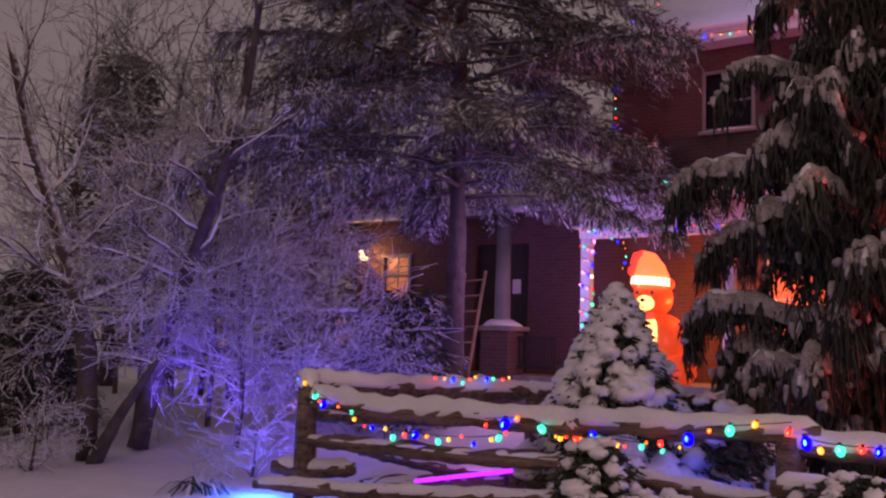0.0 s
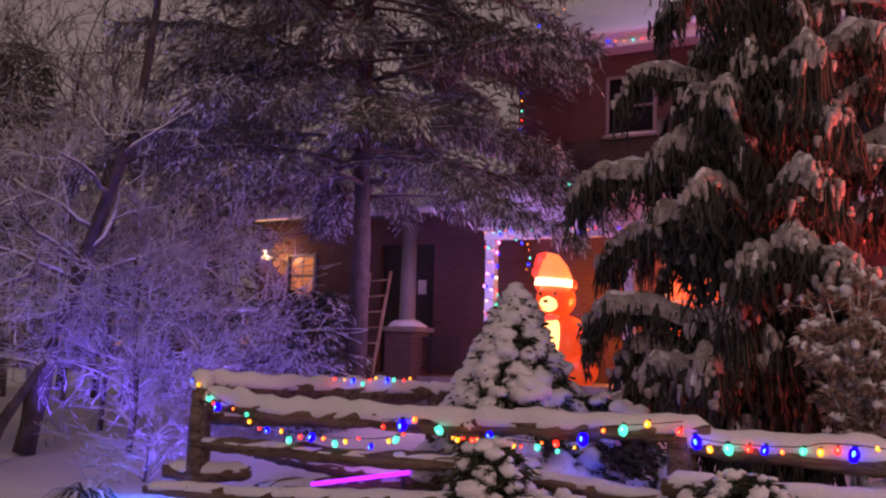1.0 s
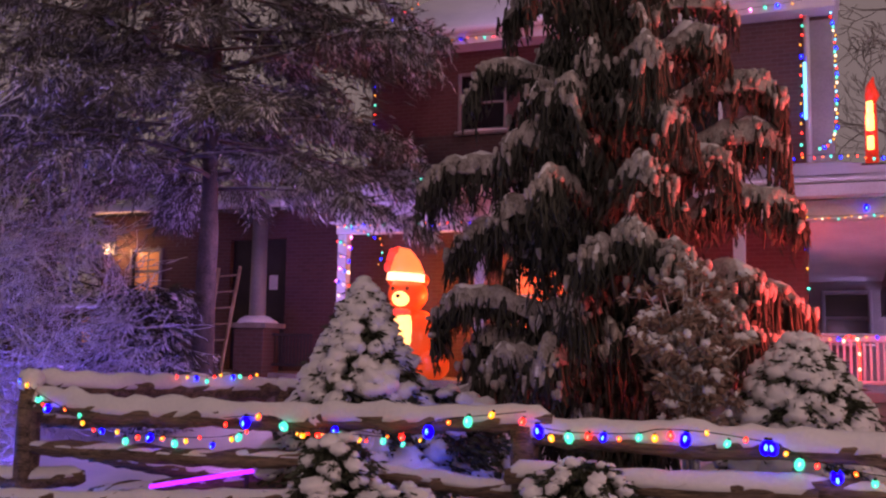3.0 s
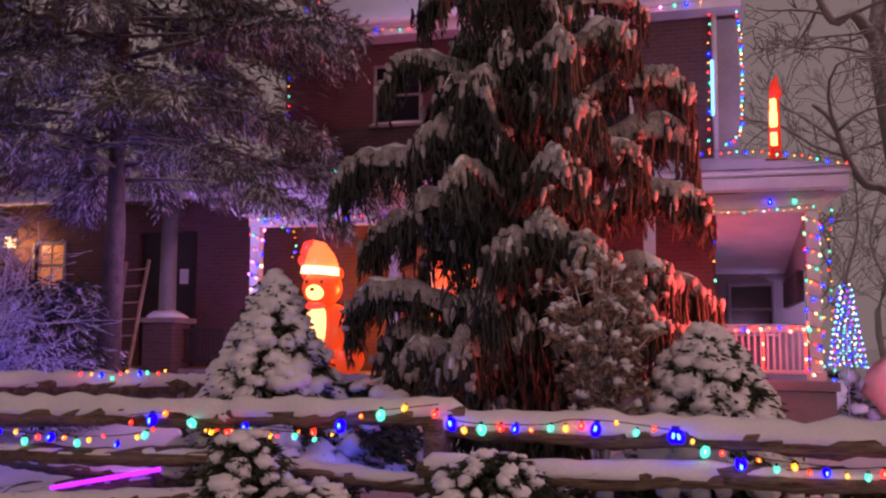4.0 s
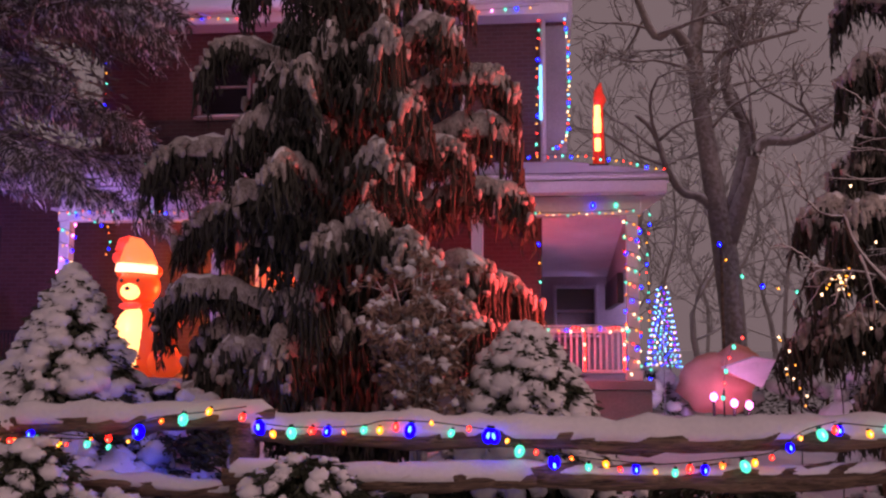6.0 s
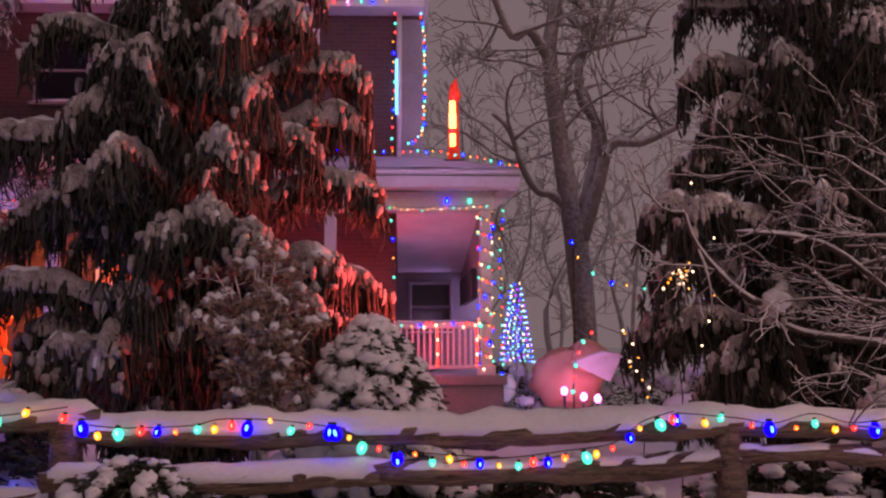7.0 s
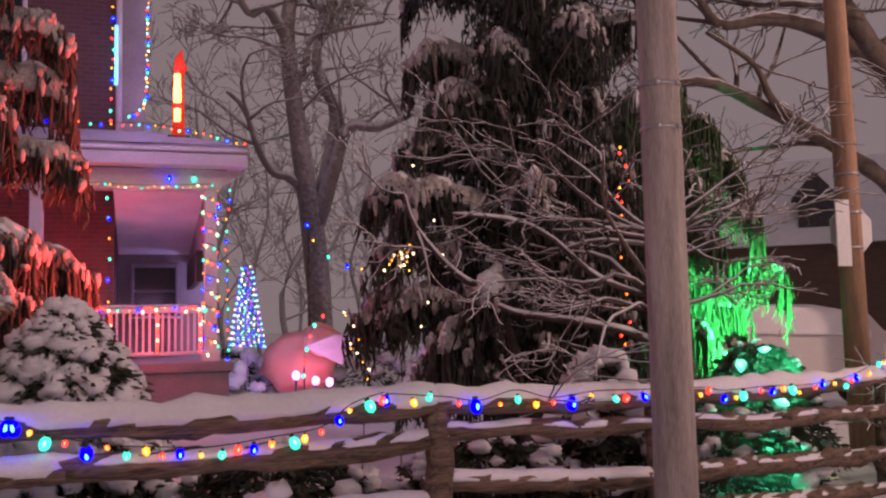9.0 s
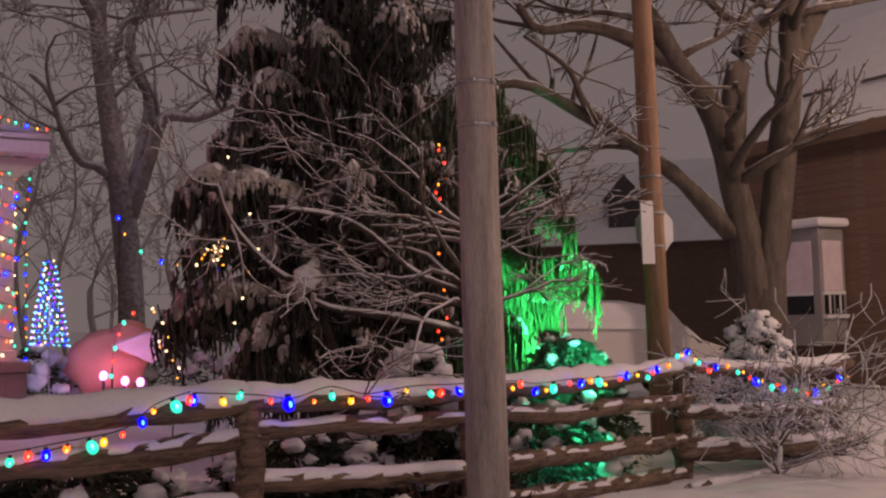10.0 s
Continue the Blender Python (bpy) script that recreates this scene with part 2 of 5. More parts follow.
        faces += [tuple(range(steps)), tuple(range(n * steps - 1, (n - 1) * steps - 1, -1))]
        self.add(verts, faces, slot)
        return self

    def ball(self, c, rx, ry, rz, slot=0, rows=8, cols=12, lumps=0.0, freq=4.0):
        c, verts, faces = Vector(c), [], []
        for i in range(rows + 1):
            for k in range(cols):
                a, b = math.pi * i / rows, 2 * math.pi * k / cols
                d = Vector((math.sin(a) * math.cos(b), math.sin(a) * math.sin(b), math.cos(a)))
                s = 1 + lumps * noise.noise((c + d) * freq)
                verts.append(c + Vector((d.x * rx, d.y * ry, d.z * rz)) * s)
        for i in range(rows):
            for k in range(cols):
                j = (k + 1) % cols
                faces.append((i * cols + k, (i + 1) * cols + k, (i + 1) * cols + j, i * cols + j))
        self.add(verts, faces, slot)
        return self

    def blade(self, p, way, length, width, slot=0):
        """A thin pointed leaf, folded along its middle."""
        way = way.normalized()
        side = way.cross(Vector((random.uniform(-1, 1), random.uniform(-1, 1), random.uniform(-1, 1))))
        if side.length < 1e-3:
            return
        side = side.normalized() * width * 0.5
        mid = p + way * length * 0.45
        self.add([p, mid + side, p + way * length, mid - side], [(0, 1, 2), (0, 2, 3)], slot)

    def make(self, name, parent=None, label="", smooth=True):
        mesh = bpy.data.meshes.new(name)
        mesh.from_pydata([tuple(v) for v in self.v], [], self.f)
        for m in self.materials:
            mesh.materials.append(m)
        mesh.polygons.foreach_set("material_index", self.m)
        if smooth:
            mesh.polygons.foreach_set("use_smooth", [True] * len(self.f))
        mesh.update()
        ob = new(name, mesh)
        ob.parent = parent
        return tagged(ob, label)


def thing(name, label, category, group="", kind="", place=(0, 0, 0)):
    ob = new(name)
    ob.empty_display_size = 0.2
    ob.location = place
    return tagged(ob, label, category, group, kind)


def slab(name, x0, x1, y0, y1, z0, z1, material, parent=None, label="", bevel=0.012):
    return Form(material).box(x0, x1, y0, y1, z0, z1, bevel=bevel).make(name, parent, label, smooth=False)


def along(points, step):
    """Evenly spaced places on a polyline."""
    pts, out, left = [Vector(p) for p in points], [], 0.0
    for a, b in zip(pts, pts[1:]):
        far = (b - a).length
        while left <= far:
            out.append(a.lerp(b, left / far))
            left += step
        left -= far
    return out


def bent(points, n):
    """A smooth line through a few points."""
    pts = [Vector(p) for p in points]
    out = []
    for i in range(n + 1):
        s = i / n * (len(pts) - 1)
        k = min(int(s), len(pts) - 2)
        t = s - k
        a, b, c, d = pts[max(k - 1, 0)], pts[k], pts[k + 1], pts[min(k + 2, len(pts) - 1)]
        out.append(0.5 * (2 * b + (c - a) * t + (2 * a - 5 * b + 4 * c - d) * t * t + (3 * b - a - 3 * c + d) * t ** 3))
    return out


BULB_MESH = {}


# Paler, brighter glows that imitate the white-hot look of a lit bulb.
BULB_CORE = {
    "red": glow("hot_spot_red", (1.0, 0.13, 0.07), 6),
    "blue": glow("hot_spot_blue", (0.05, 0.3, 1.0), 5),
    "green": glow("hot_spot_green", (0.15, 0.9, 0.7), 2.8),
    "yellow": glow("hot_spot_yellow", (1.0, 0.7, 0.2), 4),
    "orange": glow("hot_spot_orange", (1.0, 0.5, 0.12), 4),
    "cyan": glow("hot_spot_cyan", (0.5, 0.9, 1.0), 4),
}


def bulb_mesh(colour, size):
    key = (colour, size)
    if key not in BULB_MESH:
        f = Form(BULB[colour], WIRE, BULB_CORE.get(colour, BULB[colour]))
        f.ball((0, 0, -size * 0.6), size * 0.64, size * 0.64, size * 0.82, 0, 6, 9)
        # Balls stuck out front and back give the bulb a made highlight.
        for k in (-1, 1):
            f.ball((0, k * size * 0.4, -size * 0.66), size * 0.26, size * 0.3, size * 0.42, 2, 4, 6)
        f.tube([(0, 0, size * 0.45), (0, 0, size * 0.1)], [size * 0.3, size * 0.34], 6, 1)
        ob = f.make("bulb")
        BULB_MESH[key] = ob.data
        bpy.data.objects.remove(ob)
    return BULB_MESH[key]


def light_string(label, points, step, colours, size=0.022, wire=0.004, seed=1, jitter=0.02, group="", big=0.0, name="light_string"):
    """A wire with coloured bulbs hung along it."""
    rng = random.Random(seed)
    # Blue and green bulbs are swollen so their shape takes in the halo.
    sizes = {"blue": 1.4, "green": 1.2, "yellow": 0.78, "orange": 0.72, "red": 0.8}
    top = thing(name, label, "string lights", group)
    Form(WIRE).tube(points, [wire] * len(points), 4).make("wire", top)
    for i, p in enumerate(along(points, step)):
        large = big and rng.random() < big
        ob = new("bulb", bulb_mesh(colours[i % len(colours)], round(size * sizes.get(colours[i % len(colours)], 1.0) * (1.45 if large else 1.0), 4)))
        ob.parent = top
        ob.location = p + Vector((rng.uniform(-jitter, jitter), rng.uniform(-jitter, jitter), -0.02 + rng.uniform(-jitter, jitter)))
        ob.rotation_euler = (rng.uniform(-0.5, 0.5), rng.uniform(-0.5, 0.5), 0)
    return top


MIX = ["blue", "green", "red", "yellow", "orange"]

# ---- ground ----


def height(x, y):
    """The snow's level: the street verge, the garden that rises to the house, the low corner."""
    rise = min(max((y - 8.5) / 5.5, 0), 1)
    z = 0.55 * rise * rise * (3 - 2 * rise) * min(max((6.5 - x) / 4.0, 0.1), 1)
    z -= 0.14 * min(max((x - 6) / 6.0, 0), 1)
    z += 0.05 * noise.noise(Vector((x * 0.6, y * 0.6, 0))) + 0.02 * noise.noise(Vector((x * 2.3, y * 2.3, 3)))
    return z if abs(x) < 60 and abs(y) < 60 else 0.2


def ground():
    near = [i * 0.25 for i in range(-64, 80)]
    xs = [-900, -300, -120, -60, -40, -30, -24, -20, -18, *near, 21, 24, 28, 34, 45, 60, 120, 300, 900]
    ys = [-900, -300, -100, -40, -20, -12, -8, -5, *[i * 0.25 for i in range(-12, 90)], 24, 27, 31, 36, 44, 60, 110, 300, 900]
    verts = [(x, y, height(x, y)) for y in ys for x in xs]
    w = len(xs)
    faces = [(j * w + i, j * w + i + 1, (j + 1) * w + i + 1, (j + 1) * w + i) for j in range(len(ys) - 1) for i in range(w - 1)]
    f = Form(SNOW)
    f.add(verts, faces)
    tagged(f.make("ground"), "snow-covered garden and street verge", "ground", kind="structure")


ground()

# ---- house ----


def wall_with_openings(name, x0, x1, y0, y1, z0, z1, openings, material, parent, label=""):
    """A wall along x with holes (x0, x1, z0, z1) that go through it."""
    made = []
    cuts = sorted({x0, x1, *[o[0] for o in openings], *[o[1] for o in openings]})
    for a, b in zip(cuts, cuts[1:]):
        holes = sorted([(o[2], o[3]) for o in openings if o[0] <= a and o[1] >= b])
        z = z0
        for lo, hi in holes + [(z1, z1)]:
            if lo > z:
                made.append(slab(name, a, b, y0, y1, z, lo, material, parent, label, bevel=0))
            z = hi
    return made


def sash_window(name, x0, x1, z0, z1, y, parent, trim=PAINT, lit=None, bars=1):
    """Frame, sill, two sashes and panes, set into a wall whose face is at y."""
    w = Form(trim)
    t = 0.07
    w.box(x0 - t, x0, y - 0.04, y + 0.12, z0 - t, z1 + t)
    w.box(x1, x1 + t, y - 0.04, y + 0.12, z0 - t, z1 + t)
    w.box(x0, x1, y - 0.04, y + 0.12, z1, z1 + t)
    w.box(x0, x1, y - 0.02, y + 0.12, z0 - t, z0)
    frame_ = w.make(name, parent, smooth=False)
    slab("window_sill", x0 - 0.12, x1 + 0.12, y - 0.12, y + 0.02, z0 - t - 0.06, z0 - t - 0.003, trim, frame_)
    Form(SNOW).cap([(x0 - 0.1, y - 0.06, z0 - t), ((x0 + x1) / 2, y - 0.06, z0 - t), (x1 + 0.1, y - 0.06, z0 - t)], [0.06] * 3, [0.05] * 3).make("snow", frame_)
    mid = (z0 + z1) / 2
    s = Form(trim)
    s.box(x0, x1, y + 0.05, y + 0.1, mid - 0.025, mid + 0.025, bevel=0.005)
    for i in range(1, bars + 1):
        x = x0 + (x1 - x0) * i / (bars + 1)
        if bars > 1 or lit:
            s.box(x - 0.012, x + 0.012, y + 0.055, y + 0.095, z0, z1, bevel=0.003)
    s.make("sash", frame_, smooth=False)
    for a, b in ((z0, mid - 0.03), (mid + 0.03, z1)):
        slab("pane", x0 + 0.005, x1 - 0.005, y + 0.07, y + 0.08, a, b, lit or GLASS, frame_, bevel=0)
    return frame_


house = thing("house", "two-storey dark red brick house with snowy hip roof and lit porch", "house")
WX0, WX1, WY = -6.85, 1.75, 17.3
front_openings = [(-4.93, -4.07, 6.03, 7.07), (-1.15, -0.12, 5.6, 7.25), (-3.75, -2.35, 2.15, 3.45), (-1.7, -0.7, 1.27, 3.35)]
wall_with_openings("wall", WX0, 1.3, WY, WY + 0.3, 0.2, 4.1, front_openings[2:4], BRICK, house)
wall_with_openings("wall", WX0, WX1, WY, WY + 0.3, 4.1, 7.75, front_openings[:2], BRICK, house)
slab("wall", 1.0, 1.3, WY + 0.3, 25.0, 0.2, 4.1, BRICK, house)
slab("wall", WX1 - 0.3, WX1, WY + 0.3, 25.0, 4.1, 7.75, BRICK, house)
slab("wall", WX0, WX0 + 0.3, WY + 0.3, 25.0, 0.2, 7.75, BRICK, house)
slab("wall", WX0 + 0.3, 1.0, 24.7, 25.0, 0.2, 4.1, BRICK, house)
slab("wall", WX0 + 0.3, WX1 - 0.3, 24.7, 25.0, 4.1, 7.75, BRICK, house)
slab("floor", WX0 + 0.3, WX1 - 0.3, WY + 0.3, 24.7, 4.2, 4.4, DARKWOOD, house)
sash_window("window", -4.93, -4.07, 6.03, 7.07, WY, house, trim=GREYPAINT)
sash_window("window", -1.15, -0.12, 5.6, 7.25, WY, house)
ROOMRED = glow("lamplit_curtain", (1.0, 0.16, 0.05), 0.9)
sash_window("window", -3.75, -2.35, 2.15, 3.45, WY, house, lit=ROOMRED, bars=2)

# front door on the porch
door = slab("door", -1.7, -0.7, WY + 0.08, WY + 0.14, 1.27, 3.35, DARKWOOD, house, "dark panelled front door")
for k in range(2):
    slab("door_panel", -1.55, -0.85, WY + 0.06, WY + 0.079, 1.45 + k * 0.95, 2.25 + k * 0.95, DARKWOOD, door)
slab("door_frame", -1.8, -1.7, WY - 0.03, WY + 0.15, 1.27, 3.45, PAINT, house)
slab("door_frame", -0.7, -0.6, WY - 0.03, WY + 0.15, 1.27, 3.45, PAINT, house)
slab("door_frame", -1.7, -0.7, WY - 0.03, WY + 0.15, 3.352, 3.45, PAINT, house)

# corner board, downspout, eaves
slab("corner_board", 1.3, WX1 + 0.02, WY - 0.05, WY - 0.003, 4.9, 7.5, GREYPAINT, house)
Form(PAINT).tube([(1.36, WY - 0.1, 7.6), (1.36, WY - 0.1, 4.9)], [0.045, 0.045], 8).make("downspout", house)
Form(BULB["cyan"]).box(1.29, 1.335, WY - 0.16, WY - 0.12, 5.75, 6.75).make("glow_strip", house, "cyan-white light tube", smooth=False)
slab("fascia", WX0 - 0.45, WX1 + 0.06, 16.8, 16.84, 7.56, 7.78, PAINT, house)
slab("soffit", WX0 - 0.45, WX1 + 0.06, 16.842, WY - 0.002, 7.57, 7.6, PAINT, house)
slab("fascia", WX1 + 0.02, WX1 + 0.06, 16.842, 25.4, 7.56, 7.78, PAINT, house)


def hip_roof(name, x0, x1, y0, y1, z0, rise, inset, parent, thick=0.12):
    f = Form(SHINGLE, SNOW)
    for lift, slot in ((0, 0), (thick, 1)):
        o = 0.02 * slot
        a = [(x0 + o, y0 + o, z0 + lift), (x1 - o, y0 + o, z0 + lift), (x1 - o, y1 - o, z0 + lift), (x0 + o, y1 - o, z0 + lift)]
        ym = (y0 + y1) / 2
        r = [(x0 + inset, ym, z0 + rise + lift), (x1 - inset, ym, z0 + rise + lift)]
        f.add([Vector(p) for p in a + r], [(0, 1, 5, 4), (1, 2, 5), (2, 3, 4, 5), (3, 0, 4), (3, 2, 1, 0)], slot)
    s = Form(SNOW)
    edge = [Vector(p) for p in ((x0, y1, z0 + 0.02), (x0, y0, z0 + 0.02), (x1, y0, z0 + 0.02), (x1, y1, z0 + 0.02))]
    pts = along(edge, 0.3)
    s.cap(pts, [0.09] * len(pts), [thick + 0.02] * len(pts), lumps=0.3)
    s.make("snow_edge", parent)
    return f.make(name, parent, smooth=False)


hip_roof("roof", WX0 - 0.45, WX1 + 0.06, 16.8, 25.4, 7.78, 3.4, 3.2, house)

# side wing with the dark double door
wing_open = [(-10.05, -8.72, 1.3, 4.0), (-12.55, -11.85, 2.95, 3.8)]
wall_with_openings("wing_wall", -13.4, WX0, WY, WY + 0.3, 0.2, 4.6, wing_open, BRICK, house)
slab("wing_wall", -13.4, -13.1, WY + 0.3, 23.0, 0.2, 4.6, BRICK, house)
hip_roof("wing_roof", -13.8, WX0 - 0.002, 16.85, 23.4, 4.62, 0.9, 2.4, house)
side_door = slab("door", -10.05, -9.4, WY + 0.1, WY + 0.15, 1.3, 4.0, DARKWOOD, house, "tall dark double door")
for a in (-10.0, -9.35):
    slab("door_panel", a + 0.08, a + 0.52, WY + 0.08, WY + 0.098, 1.5, 2.4, DARKWOOD, side_door)
leaf = slab("door", -9.39, -8.72, WY + 0.1, WY + 0.15, 1.3, 4.0, DARKWOOD, house, "tall dark double door")
slab("notice", -9.15, -8.95, WY + 0.085, WY + 0.099, 2.95, 3.25, PAINT, leaf, "pale card")
slab("door_handle", -9.36, -9.32, WY + 0.04, WY + 0.099, 2.3, 2.45, METAL, leaf)
WARMPANE = glow("warm_pane", (1.0, 0.5, 0.18), 0.09)
sash_window("window", -12.55, -11.85, 2.95, 3.8, WY, house, trim=GREYPAINT, lit=WARMPANE)
slab("wing_step", -10.4, -7.3, 15.9, WY - 0.003, 0.2, 1.29, STONE, house)

wall_lamp = thing("wall_lamp", "small bright lantern on the brick wall", "lamp")
slab("bracket", -13.16, -13.06, 17.22, 17.3, 3.72, 3.94, DARKWOOD, wall_lamp)
for dx in (-0.1, 0.02):
    for dz in (-0.08, 0.05):
        slab("lamp_pane", -13.1 + dx, -13.1 + dx + 0.09, 17.1, 17.215, 3.83 + dz, 3.83 + dz + 0.1, BULB["white"], wall_lamp)
lamp("wall_lantern", (-12.9, 16.9, 3.8), (1.0, 0.5, 0.2), 32, 0.08)

# brick pier with column and railing beside the side door
pier = thing("brick_pier", "brick pier with stone cap and dark column", "pier")
slab("shaft", -8.86, -8.22, 15.7, 16.3, 0.2, 2.12, BRICK, pier)
slab("cap", -8.94, -8.14, 15.62, 16.38, 2.122, 2.22, STONE, pier)
Form(SNOW).cap([(-8.92, 16, 2.22), (-8.7, 16, 2.24), (-8.4, 16, 2.24), (-8.16, 16, 2.22)], [0.36] * 4, [0.08, 0.13, 0.13, 0.08]).make("snow", pier)
Form(GREYPAINT).tube([(-8.55, 16, 2.2), (-8.55, 16, 2.3), (-8.55, 16, 4.5)], [0.2, 0.16, 0.14], 12).make("column", pier)
railing = thing("iron_railing", "dark metal railing beside the brick pier", "railing")
for z in (1.42, 1.98):
    slab("rail", -8.2, -7.35, 15.97, 16.03, z, z + 0.05, DARKWOOD, railing)
for i in range(12):
    slab("baluster", -8.15 + i * 0.07, -8.13 + i * 0.07, 15.985, 16.015, 1.472, 1.978, DARKWOOD, railing, bevel=0)

ladder = thing("ladder", "pale wooden ladder leaning on the porch", "ladder")
foot = [(-9.3, 15.3, 0.5), (-9.0, 15.3, 0.5)]
head = [(-9.2, 15.62, 3.25), (-8.72, 15.62, 3.28)]
for a, b in zip(foot, head):
    Form(ALU).tube([a, b], [0.034, 0.034], 6).make("stile", ladder)
for i in range(9):
    u = 0.06 + i * 0.11
    Form(ALU).tube([Vector(foot[0]).lerp(Vector(head[0]), u), Vector(foot[1]).lerp(Vector(head[1]), u)], [0.018, 0.018], 6).make("rung", ladder)

# porch
porch = thing("porch", "white wooden porch hung with coloured lights", "porch")
slab("porch_floor", -6.85, 3.0, 15.3, WY - 0.003, 1.12, 1.26, GREYPAINT, porch)
slab("porch_skirt", -6.8, 2.95, 15.36, 15.4, 0.2, 1.118, GREYPAINT, porch)
slab("porch_floor", 1.302, 3.0, WY, 20.1, 1.12, 1.26, GREYPAINT, porch)
side_ceiling = Form(PAINT)
side_ceiling.add([Vector(p) for p in ((1.32, 15.62, 3.8), (2.62, 15.62, 3.8), (2.62, 20.05, 3.2), (1.32, 20.05, 3.2), (1.32, 15.62, 3.84), (2.62, 15.62, 3.84), (2.62, 20.05, 3.24), (1.32, 20.05, 3.24))], [(0, 1, 2, 3), (7, 6, 5, 4), (0, 4, 5, 1), (1, 5, 6, 2), (2, 6, 7, 3), (3, 7, 4, 0)])
side_ceiling.make("side_ceiling", porch, "sloping boarded ceiling", smooth=False)
for k in range(9):
    slab("batten", 1.36 + k * 0.145, 1.375 + k * 0.145, 15.65, 15.75, 3.775, 3.799, PAINT, porch, bevel=0)
slab("porch_wall", 1.302, 3.0, 20.06, 20.2, 1.26, 3.4, GREYPAINT, porch)
slab("side_trim", 2.62, 2.7, 15.62, 20.05, 3.0, 3.9, GREYPAINT, porch)
slab("blind_roll", 2.55, 2.66, 16.6, 19.6, 2.5, 3.0, DARKWOOD, porch, "dark rolled blind")
slab("ceiling", -6.85, 1.3, 15.582, WY - 0.003, 4.02, 4.06, PAINT, porch)
for x in (-6.49, -3.9, 0.3, 2.7):
    post = slab("post", x - 0.09, x + 0.09, 15.41, 15.59, 1.262, 3.8, PAINT, porch)
    slab("post_base", x - 0.13, x + 0.13, 15.37, 15.63, 1.263, 1.42, PAINT, post)
slab("beam", -6.62, -1.2, 15.42, 15.58, 3.802, 4.37, PAINT, porch)
slab("beam", -1.198, 2.84, 15.42, 15.58, 3.802, 4.1, PAINT, porch)
bracket = Form(PAINT)
bracket.add([Vector(p) for y in (15.44, 15.56) for p in ((2.8, y, 3.8), (3.2, y, 4.1), (2.8, y, 4.1), (2.8, y, 3.6))], [(0, 1, 2), (6, 5, 4), (0, 4, 5, 1), (3, 7, 4, 0)])
bracket.make("bracket", porch, smooth=False)


def porch_roof(x0, x1, z, end):
    slab("fascia", x0, x1, 15.06, 15.1, z - 0.13, z + 0.06, PAINT, porch)
    slab("soffit", x0, x1, 15.102, 15.42, z - 0.12, z - 0.09, PAINT, porch)
    f = Form(SHINGLE, SNOW)
    for lift, slot in ((0.06, 0), (0.18, 1)):
        back = x1 - end
        a = [Vector(p) for p in ((x0, 15.05, z + lift), (x1, 15.05, z + lift), (x1, WY, z + lift), (back, WY - 0.004, z + 0.62 + lift), (x0, WY - 0.004, z + 0.62 + lift))]
        f.add(a, [(0, 1, 3, 4), (1, 2, 3), (4, 3, 2, 1, 0)], slot)
    f.make("porch_roof", porch, smooth=False)
    pts = along([(x0, 15.1, z + 0.07), (x1, 15.1, z + 0.07), (x1 - 0.02, WY, z + 0.07)], 0.2)
    Form(SNOW).cap([p + Vector((-0.03, 0.06, 0.02)) for p in pts], [0.09] * len(pts), [0.1] * len(pts), lumps=0.25).make("snow_edge", porch)


porch_roof(-7.0, -1.2, 4.5, 0.0)
porch_roof(-1.198, 3.2, 4.23, 1.4)

rail_ = thing("porch_railing", "white wooden porch railing with red light canes", "railing")
slab("top_rail", 0.42, 2.58, 15.45, 15.55, 1.98, 2.06, PAINT, rail_)
slab("bottom_rail", 0.42, 2.58, 15.46, 15.54, 1.36, 1.42, PAINT, rail_)
for i in range(24):
    slab("baluster", 0.47 + i * 0.09, 0.505 + i * 0.09, 15.48, 15.52, 1.422, 1.978, PAINT, rail_, bevel=0)
Form(SNOW).cap([(0.42 + i * 0.216, 15.5, 2.06) for i in range(11)], [0.05] * 11, [0.05] * 11).make("snow", rail_)

# window at the porch end
sash_window("window", 1.6, 2.36, 2.05, 2.95, 19.97, house, trim=GREYPAINT)
# inflatable bear on the porch, one plain mesh
BEAR = glow("bear_orange", (1.0, 0.11, 0.015), 0.3)
BELLY = glow("bear_pale", (1.0, 0.5, 0.13), 2.6)
HATRED = glow("bear_hat_red", (1.0, 0.06, 0.03), 1.0)
HATBAND = glow("bear_hat_band", (1.0, 0.6, 0.32), 2.2)
HATGLOW = glow("bear_hat_orange", (1.0, 0.2, 0.05), 1.3)
bear = Form(BEAR, BELLY, HATRED, HATBAND, DARKWOOD, HATGLOW)
bx, by = -5.42, 15.95
bear.ball((bx + 0.22, by, 1.85), 0.46, 0.4, 0.62, 0, 12, 18)
bear.ball((bx + 0.02, by - 0.2, 1.9), 0.32, 0.26, 0.5, 1, 12, 16)
bear.ball((bx, by, 2.75), 0.36, 0.33, 0.34, 0, 12, 18)
bear.ball((bx - 0.02, by - 0.27, 2.66), 0.17, 0.14, 0.14, 1, 8, 12)
bear.ball((bx - 0.02, by - 0.41, 2.7), 0.05, 0.03, 0.035, 4, 6, 8)
for s in (-1, 1):
    bear.ball((bx - 0.03 + s * 0.14, by - 0.3, 2.84), 0.03, 0.02, 0.035, 4, 6, 8)
    bear.ball((bx + s * 0.3, by, 3.0), 0.11, 0.07, 0.11, 0, 8, 10)
bear.ball((bx + 0.55, by - 0.1, 2.15), 0.3, 0.16, 0.13, 0, 8, 12)
bear.ball((bx + 0.6, by - 0.25, 1.5), 0.3, 0.22, 0.27, 0, 10, 14)
bear.ball((bx - 0.2, by - 0.25, 1.42), 0.22, 0.25, 0.16, 0, 10, 14)
